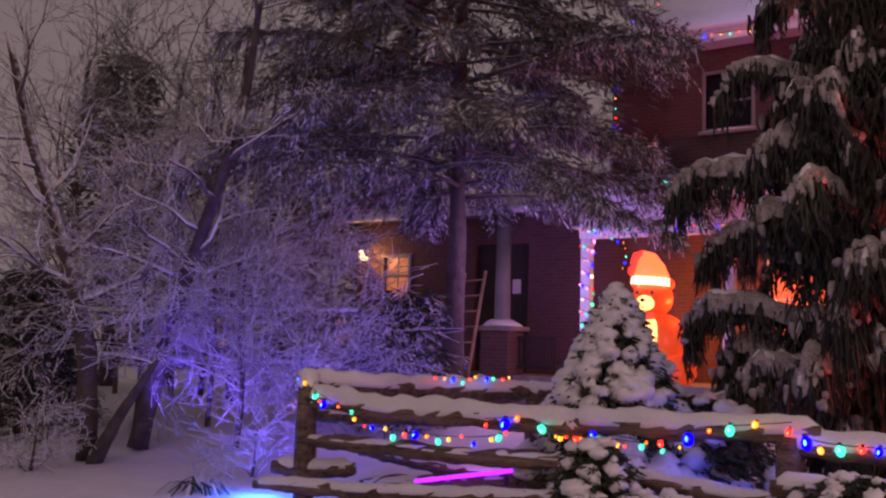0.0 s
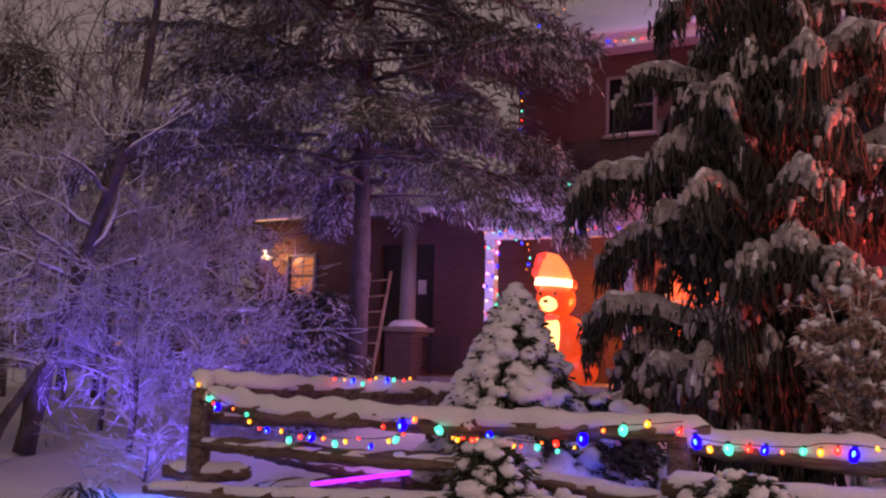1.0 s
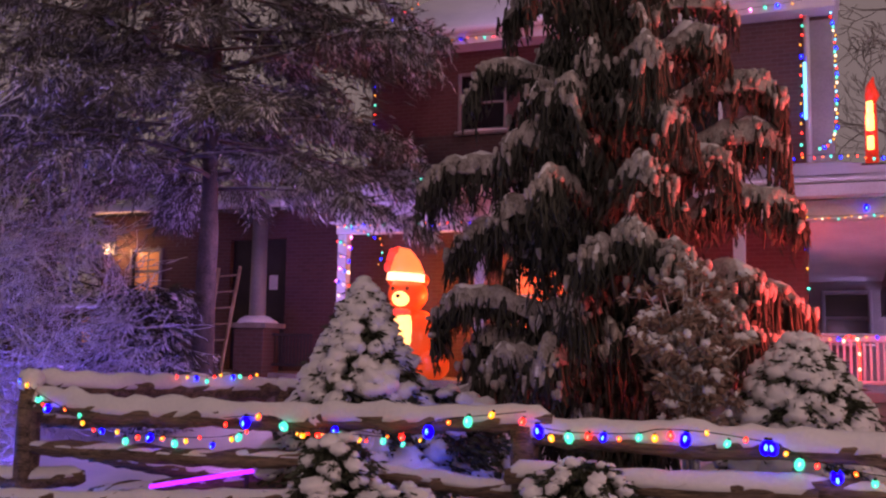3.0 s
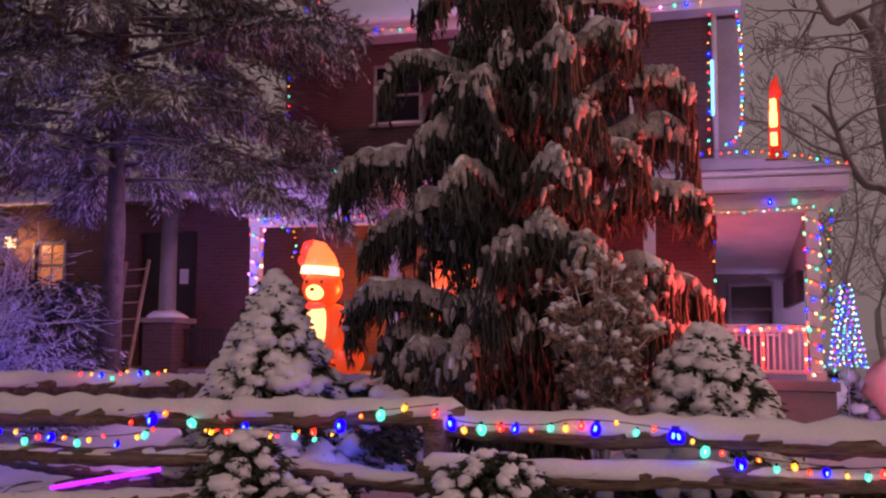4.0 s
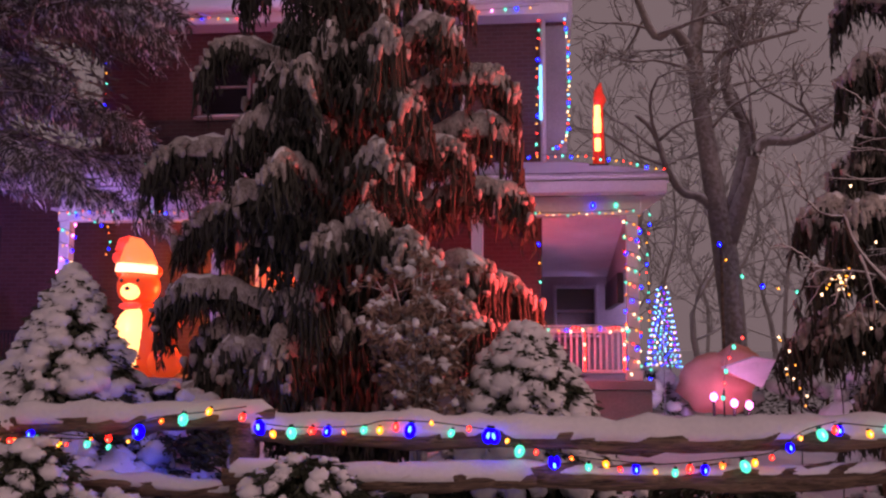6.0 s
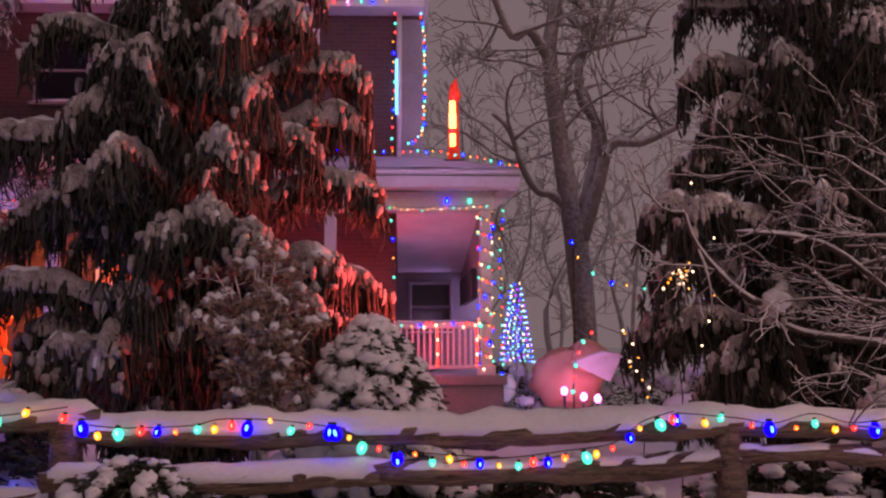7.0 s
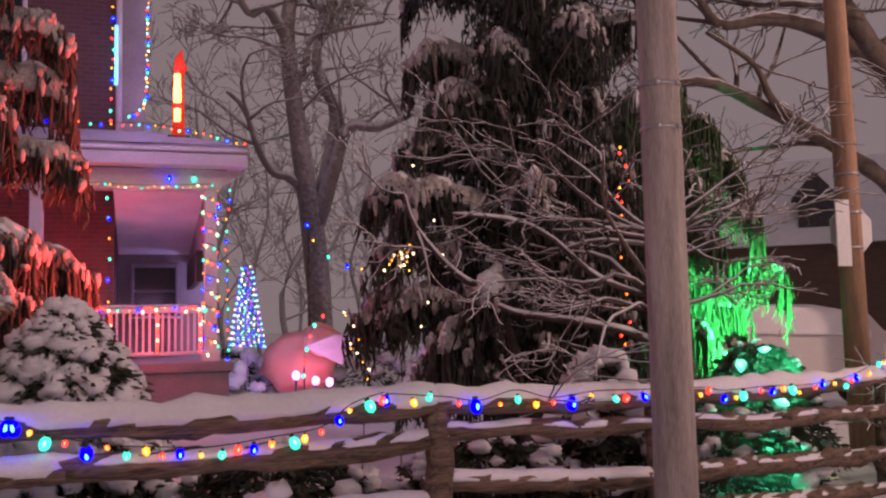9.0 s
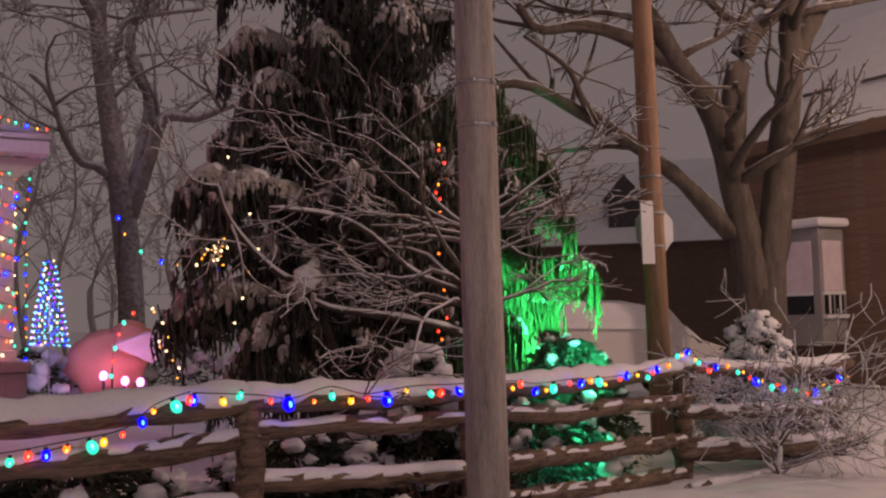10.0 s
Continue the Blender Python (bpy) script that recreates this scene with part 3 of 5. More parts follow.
bear.tube([(bx - 0.02, by - 0.02, 2.98), (bx - 0.01, by - 0.02, 3.12)], [0.37, 0.35], 18, 3)
bear.tube([(bx - 0.03, by, 3.1), (bx - 0.06, by, 3.3), (bx - 0.12, by, 3.46), (bx - 0.2, by, 3.52)], [0.32, 0.26, 0.18, 0.1], 16, 5)
bear.tube([(bx - 0.16, by - 0.02, 3.5), (bx - 0.28, by - 0.04, 3.48), (bx - 0.35, by - 0.05, 3.34)], [0.12, 0.11, 0.07], 12, 2)
bear.ball((bx - 0.36, by - 0.05, 3.24), 0.09, 0.09, 0.1, 2, 8, 10)
bear.ball((bx - 0.02, by - 0.26, 2.42), 0.2, 0.08, 0.07, 2, 6, 10)
tagged(bear.make("inflatable_bear"), "lit orange inflatable bear with red winter hat on porch", "inflatable")

# candle figure on the porch roof
candle = thing("candle_light", "tall red lit candle ornament on the porch roof", "ornament")
REDGLOW = glow("candle_red", (1.0, 0.05, 0.015), 0.28)
FLAME = glow("candle_hot", (1.0, 0.3, 0.06), 6)
Form(REDGLOW).tube([(2.27, 16.45, 4.78), (2.27, 16.45, 5.75)], [0.1, 0.085], 12).make("candle_body", candle)
for z, r in ((5.68, 0.1), (5.45, 0.12), (5.12, 0.1)):
    Form(FLAME).box(2.25 - r * 0.5, 2.25 + r * 0.5, 16.34, 16.38, z - r * 1.1, z + r * 1.1, bevel=0.02).make("lit_panel", candle)
Form(REDGLOW).tube([(2.27, 16.45, 5.74), (2.3, 16.45, 5.9), (2.28, 16.45, 6.05), (2.32, 16.45, 6.2)], [0.06, 0.11, 0.07, 0.01], 8).make("flame", candle, "orange-red flame")
slab("base", 2.1, 2.44, 16.3, 16.6, 4.6, 4.79, DARKWOOD, candle)

# ---- house lights ----
light_string("coloured bulbs along the main eave", bent([(0.0, 16.74, 7.62), (0.7, 16.74, 7.66), (1.3, 16.74, 7.7)], 8), 0.23, ["blue", "red", "pink", "green", "blue", "yellow"], 0.035, group="house lights")
light_string("coloured bulbs down the house corner", bent([(1.28, 17.15, 7.75), (1.26, 17.15, 6.5), (1.24, 17.15, 5.2)], 12), 0.17, ["yellow", "red", "green", "red", "yellow", "blue"], 0.032, group="house lights")
light_string("dense coloured bulbs down the downspout", bent([(1.6, 17.1, 7.75), (1.78, 17.1, 7.4), (1.8, 17.1, 6.4), (1.77, 17.1, 5.5), (1.45, 17.0, 5.2)], 14), 0.075, ["green", "white", "yellow", "cyan", "red", "blue"], 0.03, group="house lights")
light_string("coloured bulbs along the roof hip", bent([(-6.7, 16.7, 7.75), (-6.3, 16.74, 8.15), (-5.7, 16.8, 8.5)], 6), 0.14, MIX, 0.025, group="house lights")
light_string("coloured bulbs along the front eave", bent([(-5.3, 16.74, 7.66), (-4.6, 16.74, 7.68), (-3.9, 16.74, 7.66)], 6), 0.17, ["green", "red", "yellow", "blue", "orange", "yellow"], 0.028, group="house lights")
light_string("coloured bulbs across the snowy roof", bent([(-3.6, 16.9, 8.4), (-2.8, 16.9, 8.36), (-1.9, 16.9, 8.42)], 6), 0.17, ["pink", "cyan", "blue", "green", "red"], 0.032, group="house lights")
light_string("coloured bulbs down the brick corner", bent([(-6.75, 17.2, 7.05), (-6.75, 17.2, 5.9)], 6), 0.2, ["blue", "yellow", "green", "red"], 0.03, group="house lights")
light_string("coloured bulbs on the porch roof edge", bent([(-5.75, 14.95, 4.66), (-4.9, 14.95, 4.68), (-3.7, 14.95, 4.75)], 6), 0.16, ["green", "red", "blue", "pink", "yellow", "green"], 0.034, group="porch lights")
light_string("coloured bulbs along the porch roof edge", bent([(0.1, 17.1, 5.12), (1.2, 16.9, 5.08), (2.0, 16.3, 4.94), (2.7, 15.5, 4.66), (3.18, 15.03, 4.46)], 16), 0.17, ["green", "blue", "yellow", "red", "orange"], 0.028, group="porch lights")
light_string("coloured bulbs along the porch beam", bent([(-6.55, 15.35, 3.95), (-5.6, 15.35, 3.98), (-4.4, 15.35, 3.95), (-3.3, 15.35, 3.95)], 12), 0.13, ["yellow", "red", "green", "orange", "blue"], 0.024, group="porch lights")
light_string("coloured bulbs swagged under the porch beam", bent([(-6.4, 15.38, 3.95), (-5.9, 15.38, 3.78), (-5.7, 15.38, 3.7), (-5.75, 15.38, 3.2)], 12), 0.12, ["green", "blue", "yellow", "orange"], 0.024, group="porch lights")
light_string("warm bulbs along the porch beam", bent([(0.9, 15.35, 3.86), (1.8, 15.35, 3.84), (2.72, 15.35, 3.88)], 12), 0.1, ["yellow", "white", "orange", "green", "yellow"], 0.022, group="porch lights")
for i, (x, z, c) in enumerate(((2.1, 3.98, "blue"), (2.45, 3.98, "green"))):
    o = thing("lantern_bulb", "large round coloured bulb on the porch beam", "string lights", "porch lights")
    b = new("bulb", bulb_mesh(c, 0.06))
    b.parent, b.location = o, (x, 15.35, z)


def wrapped(x, z0, z1, turns, step, colours, label, seed):
    pts = []
    for i in range(turns * 8 + 1):
        a = 2 * math.pi * i / 8
        pts.append((x + 0.12 * math.cos(a), 15.5 + 0.12 * math.sin(a), z1 + (z0 - z1) * i / (turns * 8)))
    light_string(label, pts, step, colours, 0.028, seed=seed, group="porch lights", big=0.15)


wrapped(-6.49, 1.5, 3.85, 10, 0.11, ["yellow", "pink", "blue", "white", "red", "green"], "coloured bulbs wound round the porch post", 3)
wrapped(2.7, 1.3, 3.85, 11, 0.1, ["yellow", "red", "blue", "orange", "white", "green"], "coloured bulbs wound round the porch post", 4)
light_string("coloured bulbs hung at the porch end", bent([(3.0, 15.6, 4.0), (2.95, 15.7, 3.2), (2.97, 15.7, 2.0), (2.95, 15.7, 1.3)], 14), 0.15, ["yellow", "green", "blue", "red"], 0.026, group="porch lights")
light_string("coloured bulbs along the porch rail", bent([(0.5, 15.4, 2.1), (1.5, 15.4, 2.06), (2.55, 15.4, 2.1)], 10), 0.13, ["yellow", "blue", "red", "green"], 0.024, group="porch lights")
light_string("coloured bulbs hung by the porch wall", bent([(1.25, 15.6, 3.7), (1.27, 15.6, 2.1)], 8), 0.3, ["green", "blue", "yellow"], 0.03, group="porch lights")
for x in (1.3, 1.94, 2.54):
    pts = [(x, 15.36, 1.42), (x, 15.36, 1.95), (x - 0.06, 15.36, 2.04), (x - 0.16, 15.36, 2.05), (x - 0.22, 15.36, 1.96)]
    cane = thing("light_cane", "red lit cane of small bulbs on the porch rail", "string lights", "porch lights")
    Form(PAINT).tube(bent(pts, 14), [0.025] * 15, 6).make("cane", cane, "white cane")
    for k, p in enumerate(along(bent(pts, 14), 0.055)):
        b = new("bulb", bulb_mesh("white" if k % 4 == 3 else "red", 0.03))
        b.parent, b.location = cane, p + Vector((0, -0.03, 0.02))
cane = thing("light_cane", "red lit cane of small bulbs on the porch", "string lights", "porch lights")
pts = bent([(-1.9, 15.3, 1.3), (-1.9, 15.3, 1.85), (-1.86, 15.3, 1.98), (-1.78, 15.3, 1.96)], 10)
Form(PAINT).tube(pts, [0.025] * 11, 6).make("cane", cane, "white cane")
for p in along(pts, 0.06):
    b = new("bulb", bulb_mesh("red", 0.024))
    b.parent, b.location = cane, p + Vector((0, -0.03, 0.02))

# ---- rail fence ----
fence = thing("rail_fence", "split-rail wooden fence piled with snow and coloured lights", "fence")


def fence_y(x):
    return float(np.interp(x, [-6.2, -0.85, 3.75, 6.1, 8.9, 11.85], [7.85, 7.45, 7.6, 7.95, 9.0, 9.3]))


def rail(x0, z0, x1, z1, r=0.075, snow=0.09, y0=None, y1=None, seed=0, flat=1.0):
    a = Vector((x0, fence_y(x0) if y0 is None else y0, z0))
    b = Vector((x1, fence_y(x1) if y1 is None else y1, z1))
    n = max(6, int((b - a).length / 0.11))
    pts, radii = [], []
    for i in range(n + 1):
        s = i / n
        p = a.lerp(b, s)
        p.z += 0.03 * noise.noise(Vector((s * 4, seed, 0))) - 0.025 * math.sin(math.pi * s)
        p.y += 0.03 * noise.noise(Vector((s * 3, seed, 5)))
        pts.append(p)
        radii.append(r * (0.72 + 0.28 * min(1, 6 * min(s, 1 - s))) * (1 + 0.22 * noise.noise(Vector((s * 9, seed * 3.1, 1)))))
    ob = Form(WOOD).tube(pts, radii, 11, rough=0.55).make("rail", fence)
    if snow:
        top = [p + Vector((0, 0, q * 0.6)) for p, q in zip(pts, radii)]
        w = [q * 0.95 * flat * (1 + 0.25 * noise.noise(Vector((i * 0.35, seed, 9)))) for i, q in enumerate(radii)]
        h = [snow * (0.75 + 0.6 * abs(noise.noise(Vector((i * 0.28, seed, 4))))) for i in range(n + 1)]
        h[0] = h[-1] = snow * 0.3
        Form(SNOW).cap(top, w, h, lumps=0.24, steps=9, sag=0.25, freq=5).make("snow", ob, "snow lying along the rail")
    return ob


def post(x, top, r=0.085, y=None, snow=0.1, bottom=-0.3):
    y = fence_y(x) + 0.02 if y is None else y
    n = 7
    pts = [(x + 0.015 * noise.noise(Vector((i, x, 0))), y, bottom + (top - bottom) * i / n) for i in range(n + 1)]
    ob = Form(WOOD).tube(pts, [r * (1.05 - 0.1 * i / n) for i in range(n + 1)], 11, rough=0.4).make("post", fence)
    if snow:
        Form(SNOW).ball((x, y, top + snow * 0.1), r * 1.15, r * 1.15, snow, lumps=0.25).make("snow", ob, "cap of snow")


post(-6.12, 1.38, 0.11, snow=0.13)
post(-2.7, 1.15, 0.09)
post(-0.85, 1.2, 0.11, snow=0)
post(3.72, 1.12, 0.1, snow=0)
post(5.66, 1.1, 0.09)
post(8.95, 1.16, 0.1)
post(11.75, 0.95, 0.09)
rail(-6.1, 1.15, -2.6, 1.14, 0.085, 0.15, seed=1)
rail(-6.1, 0.75, -2.7, 0.83, 0.08, 0.03, seed=2)
rail(-6.6, 0.24, -2.8, 0.5, 0.07, 0.07, seed=3, y0=7.6, y1=7.5)
rail(-6.5, 0.42, -5.6, 0.45, 0.09, 0.09, seed=4, y0=7.75, y1=8.1)
rail(-5.6, 0.25, -2.4, 0.78, 0.085, 0.05, seed=5, y0=8.2, y1=7.75)
rail(-5.8, 0.62, -3.4, 0.45, 0.07, 0.08, seed=6, y0=8.4, y1=8.6)
rail(-6.25, 1.33, -4.75, 1.26, 0.1, 0.13, seed=7, y0=8.0, y1=10.5)
rail(-6.2, 1.0, -4.75, 0.95, 0.09, 0.06, seed=8, y0=8.05, y1=10.5)
rail(-4.8, 1.28, -2.6, 1.2, 0.09, 0.1, seed=26, y0=10.5, y1=10.9)
post(-4.75, 1.3, 0.1, y=10.5)
rail(-2.75, 1.17, -0.62, 1.24, 0.075, 0.13, seed=9)
rail(-2.6, 0.8, -0.75, 0.68, 0.07, 0.07, seed=10)
rail(-0.95, 1.13, 3.8, 1.12, 0.085, 0.14, seed=11)
rail(-0.95, 0.83, 1.25, 0.83, 0.075, 0.11, seed=12, y0=7.3, y1=7.45)
rail(0.6, 0.86, 3.85, 0.88, 0.08, 0.045, seed=13)
rail(-0.8, 0.42, 3.75, 0.44, 0.075, 0.08, seed=14)
rail(3.6, 1.14, 5.75, 1.09, 0.075, 0.12, seed=15)
rail(5.55, 1.09, 9.0, 1.07, 0.075, 0.12, seed=16)
rail(3.65, 0.97, 5.75, 0.88, 0.07, 0.03, seed=17)
rail(5.55, 0.88, 9.1, 0.75, 0.075, 0.03, seed=18)
rail(3.6, 0.6, 5.75, 0.46, 0.075, 0.06, seed=19)
rail(5.55, 0.5, 9.0, 0.32, 0.085, 0.03, seed=20)
rail(5.5, 0.2, 9.0, -0.02, 0.08, 0.03, seed=21)
rail(8.9, 1.12, 10.9, 0.96, 0.075, 0.09, seed=22)
rail(10.3, 1.0, 12.05, 1.02, 0.09, 0.09, seed=23)
rail(8.85, 0.6, 11.95, 0.5, 0.08, 0.06, seed=24)
rail(8.8, 0.22, 12.15, 0.06, 0.12, 0.06, seed=25)
rail(8.5, -0.08, 10.6, -0.14, 0.06, 0.05, seed=27, y0=8.5, y1=9.0)

CYCLE = ["blue", "yellow", "green", "red", "blue", "orange", "green", "yellow", "red"]


def on_fence(points, out=0.12):
    return bent([(x, fence_y(x) - out, z) for x, z in points], len(points) * 6)


light_string("coloured bulbs swagged along the snowy fence", on_fence([(-6.16, 1.44), (-6.03, 1.36), (-5.7, 1.22), (-5.3, 1.08), (-4.85, 0.97), (-4.2, 0.95), (-3.65, 0.98), (-3.3, 1.06)]), 0.14, CYCLE, 0.028, seed=11, group="fence lights", big=0.3, jitter=0.045)
light_string("coloured bulbs through the snowy fence rail", on_fence([(-3.6, 1.15), (-3.4, 1.17), (-3.1, 1.18), (-2.75, 1.1), (-2.4, 1.12), (-2.0, 1.09), (-1.75, 1.14), (-1.5, 1.23), (-1.1, 1.28), (-0.8, 1.32)], 0.14), 0.2, CYCLE[3:] + CYCLE[:3], 0.034, seed=12, group="fence lights", big=0.35, jitter=0.04)
light_string("coloured bulbs along the snowy fence rail", on_fence([(-2.75, 1.08), (-2.3, 1.09), (-1.9, 1.09), (-1.5, 1.14)], 0.3), 0.14, ["yellow", "red", "orange", "green"], 0.024, seed=15, group="fence lights", jitter=0.04)
light_string("coloured bulbs along the snowy fence rail", on_fence([(-0.72, 1.21), (-0.45, 1.18), (0.0, 1.19), (0.2, 1.23), (0.55, 1.22), (0.94, 1.17)], 0.14), 0.125, CYCLE, 0.033, seed=13, group="fence lights", big=0.3, jitter=0.03)
light_string("coloured bulbs swagged below the fence rail", on_fence([(0.94, 1.17), (1.2, 1.07), (1.5, 1.0), (1.8, 0.97), (2.1, 0.95), (2.5, 0.99), (2.85, 1.04), (3.05, 1.18), (3.28, 1.25)], 0.14), 0.115, CYCLE, 0.033, seed=14, group="fence lights", big=0.35, jitter=0.02)
light_string("coloured bulbs along the snowy fence rail", on_fence([(3.3, 1.24), (3.73, 1.2), (4.0, 1.16), (4.3, 1.22), (4.6, 1.15), (5.0, 1.18), (5.4, 1.17), (6.0, 1.16), (6.3, 1.12), (6.9, 1.12), (7.5, 1.1), (8.15, 1.14), (8.6, 1.24), (8.92, 1.32)], 0.14), 0.17, CYCLE, 0.033, seed=16, group="fence lights", big=0.35, jitter=0.035)
light_string("coloured bulbs swagged at the fence end", on_fence([(8.92, 1.32), (9.15, 1.14), (9.6, 1.07), (10.15, 0.89), (10.6, 0.79), (11.0, 0.74), (11.4, 0.81), (11.85, 0.93)], 0.16), 0.13, CYCLE, 0.032, seed=17, group="fence lights", big=0.2, jitter=0.035)
light_string("coloured bulbs on the snowy rear fence rail", bent([(-5.33, 9.2, 1.47), (-5.15, 9.5, 1.43), (-5.0, 9.75, 1.46), (-4.8, 10.1, 1.48)], 8), 0.11, ["red", "yellow", "blue", "green"], 0.03, seed=18, group="fence lights", jitter=0.03)

# ---- trees ----


FROST = surface("frosted_needles", (0.02, 0.019, 0.017), (0.5, 0.46, 0.44), 16, 0.85, 1.0, 70, stretch=(1, 1, 0.35))
MANTLE = surface("snow_on_needles", (0.17, 0.145, 0.13), (0.6, 0.57, 0.56), 9, 0.8, 0.8, 45, stretch=(1, 1, 0.6))


def weeping_bough(tree, rng, start, yaw, length, rise, droop, tassel, needles, bark, dense, width=0.2, snow=0.06, laden=1.0):
    """One arching bough: the limb with its curtain of hanging tassels, and the snow that lies along its back and runs down the outer tassels."""
    f, g = Form(bark, needles), Form(MANTLE, SNOW)
    out = Vector((math.cos(yaw), math.sin(yaw), 0))
    side = Vector((-out.y, out.x, 0))
    n = 14
    bend = rng.uniform(-0.16, 0.16)
    hook = 0.8
    pts = []
    for i in range(n + 1):
        s = i / n
        p = start + out * (length * (s - 0.05 * max(0, s - hook) / (1 - hook))) + side * (bend * length * s * (1 - s))
        p.z += rise * math.sin(min(s / hook * 1.57, 1.57)) - droop * (max(0, s - hook) / (1 - hook)) ** 1.7
        p += 0.035 * Vector((0, 0, noise.noise(p * 3)))
        pts.append(p)
    f.tube(pts, [0.016 * length * (1.05 - 0.85 * i / n) + 0.006 for i in range(n + 1)], 5, 0)

    def on(s):
        k = min(int(s * n), n - 1)
        return pts[k] + (pts[k + 1] - pts[k]) * (s * n - k)

    def roof(s, lat):
        """A place on the rounded back of the bough."""
        p = on(s) + side * lat
        p.z -= 0.9 * lat * lat / width
        return p

    for _ in range(int(dense * length)):
        s = 0.08 + 0.92 * rng.random() ** 0.65
        spread = width * (0.35 + 0.65 * s)
        lat = max(-1.1, min(1.1, rng.gauss(0, 0.62))) * spread
        base = roof(s, lat) + out * rng.uniform(-0.04, 0.07)
        clump = 0.65 + 0.7 * noise.noise(base * 5.5)
        hang = tassel * max(0.3, clump + rng.uniform(-0.25, 0.3)) * (0.55 + 0.45 * s)
        drift = Vector((rng.uniform(-0.07, 0.07), rng.uniform(-0.07, 0.07), 0)) + side * (lat * 0.25)
        line = [base + drift * u * u + Vector((rng.uniform(-0.012, 0.012), rng.uniform(-0.012, 0.012), -u * hang)) for u in (0, 0.3, 0.65, 1.0)]
        k = rng.uniform(0.012, 0.022)
        f.tube(line, [k * 0.8, k * 1.3, k, 0.003], 3, 1, close=False)
        for j in range(max(4, int(hang / 0.075))):
            u = rng.random()
            q = line[0].lerp(line[3], u)
            f.blade(q, Vector((rng.uniform(-0.55, 0.55), rng.uniform(-0.55, 0.55), -1.0)), rng.uniform(0.09, 0.18), rng.uniform(0.018, 0.034), 1)
        if rng.random() < (0.06 + 0.32 * s) * laden:
            run = min(0.16, hang * rng.uniform(0.1, 0.5)) / hang
            lift = Vector((0, 0, 0.012)) + out * 0.008 + side * (0.012 if lat > 0 else -0.012)
            tip = line[0].lerp(line[3], run)
            k = rng.uniform(0.026, 0.045)
            g.tube([line[0] + lift + Vector((0, 0, 0.02)), line[0].lerp(line[3], run * 0.35) + lift, line[0].lerp(line[3], run * 0.75) + lift, tip + lift * 0.5], [k * 0.8, k, k * 0.7, 0.006], 5, 0, rough=0.5)
    m = 18
    first = rng.uniform(0.05, 0.25) if laden > 0.7 else rng.uniform(0.45, 0.65)
    bank, w, h = [], [], []
    for i in range(m + 1):
        s = first + (1.0 - first) * i / m
        p = on(min(s, 1.0))
        bank.append(p + Vector((0, 0, -0.015)))
        e = math.sin(math.pi * min(1, 0.05 + i / m * 0.9)) ** 0.5
        w.append(width * (0.4 + 0.55 * s) * e * (0.85 + 0.45 * noise.noise(p * 3.5)))
        h.append(snow * laden * e * (0.9 + 0.6 * noise.noise(p * 4.1 + Vector((5, 0, 0)))))
    g.cap(bank, w, h, 0, 0.55, 13, 1.15, 8)
    g.cap([p + Vector((0, 0, 0.018)) for p in bank], [k * 0.42 for k in w], [k * 0.8 for k in h], 1, 0.9, 9, 0.7, 7)
    bough = f.make("bough", tree)
    tagged(g.make("snow_hood", bough), kind="stuff")


def weeping_tree(label, x, y, z0, top, reach, count, seed, dense=100, tassel=0.43, lowest=0.5, needles=NEEDLE_WARM, width=0.19, tips=(), bare=0.72):
    """A trunk with its dark inner sprays and drooping boughs; tips name the crests of the great ones, the rest ring the trunk."""
    rng = random.Random(seed)
    tree = thing("weeping_conifer", label, "tree")
    trunk = [(x + 0.04 * noise.noise(Vector((i, seed, 0))), y, z0 - 0.2 + (top - z0) * i / 10) for i in range(11)]
    Form(BARK).tube(trunk, [0.13 * (1.05 - 0.95 * i / 10) + 0.01 for i in range(11)], 9, rough=0.3).make("trunk", tree)
    inner = Form(needles)
    for _ in range(int(2000 * (top - z0))):
        z = z0 + 0.2 + (top - z0 - 0.2) * rng.random() ** 1.35
        a, r = rng.uniform(0, 6.283), reach(z) * 0.5 * rng.random() ** 0.6
        inner.blade(Vector((x + r * math.cos(a), y + r * math.sin(a), z)), Vector((rng.uniform(-0.4, 0.4), rng.uniform(-0.4, 0.4), -1)), rng.uniform(0.14, 0.28), rng.uniform(0.02, 0.04))
    inner.make("inner_foliage", tree)
    for px, py, pz in tips:
        d = Vector((px - x, py - y, 0))
        ln = d.length / 0.9
        rise = 0.25 * ln + 0.1
        weeping_bough(tree, rng, Vector((x, y, pz - rise)), math.atan2(d.y, d.x), ln, rise, rng.uniform(0.2, 0.36), tassel * rng.uniform(1.0, 1.4), needles, BARK, dense, width * rng.uniform(0.9, 1.25), 0.11)
    high = max([p[2] for p in tips], default=0.0)
    for i in range(count):
        s = (i + 0.5) / count
        z = z0 + lowest + (top - z0 - lowest) * s ** 1.05
        yaw = i * 2.39996 + rng.uniform(-0.35, 0.35)
        r = reach(z) * rng.choice((0.62, 0.8, 0.95, 1.05)) * rng.uniform(0.95, 1.05)
        if z < high and tips:
            r *= 0.62 if math.sin(yaw) < 0.4 else 0.9
        weeping_bough(tree, rng, Vector((x, y, z - 0.1 * r)), yaw, r, 0.2 * r + 0.12, rng.uniform(0.2, 0.4), tassel * rng.uniform(0.9, 1.35), needles, BARK, dense * (0.6 if z < 6.2 else 0.3), width * rng.uniform(0.75, 1.1), 0.05, bare)
    return tree


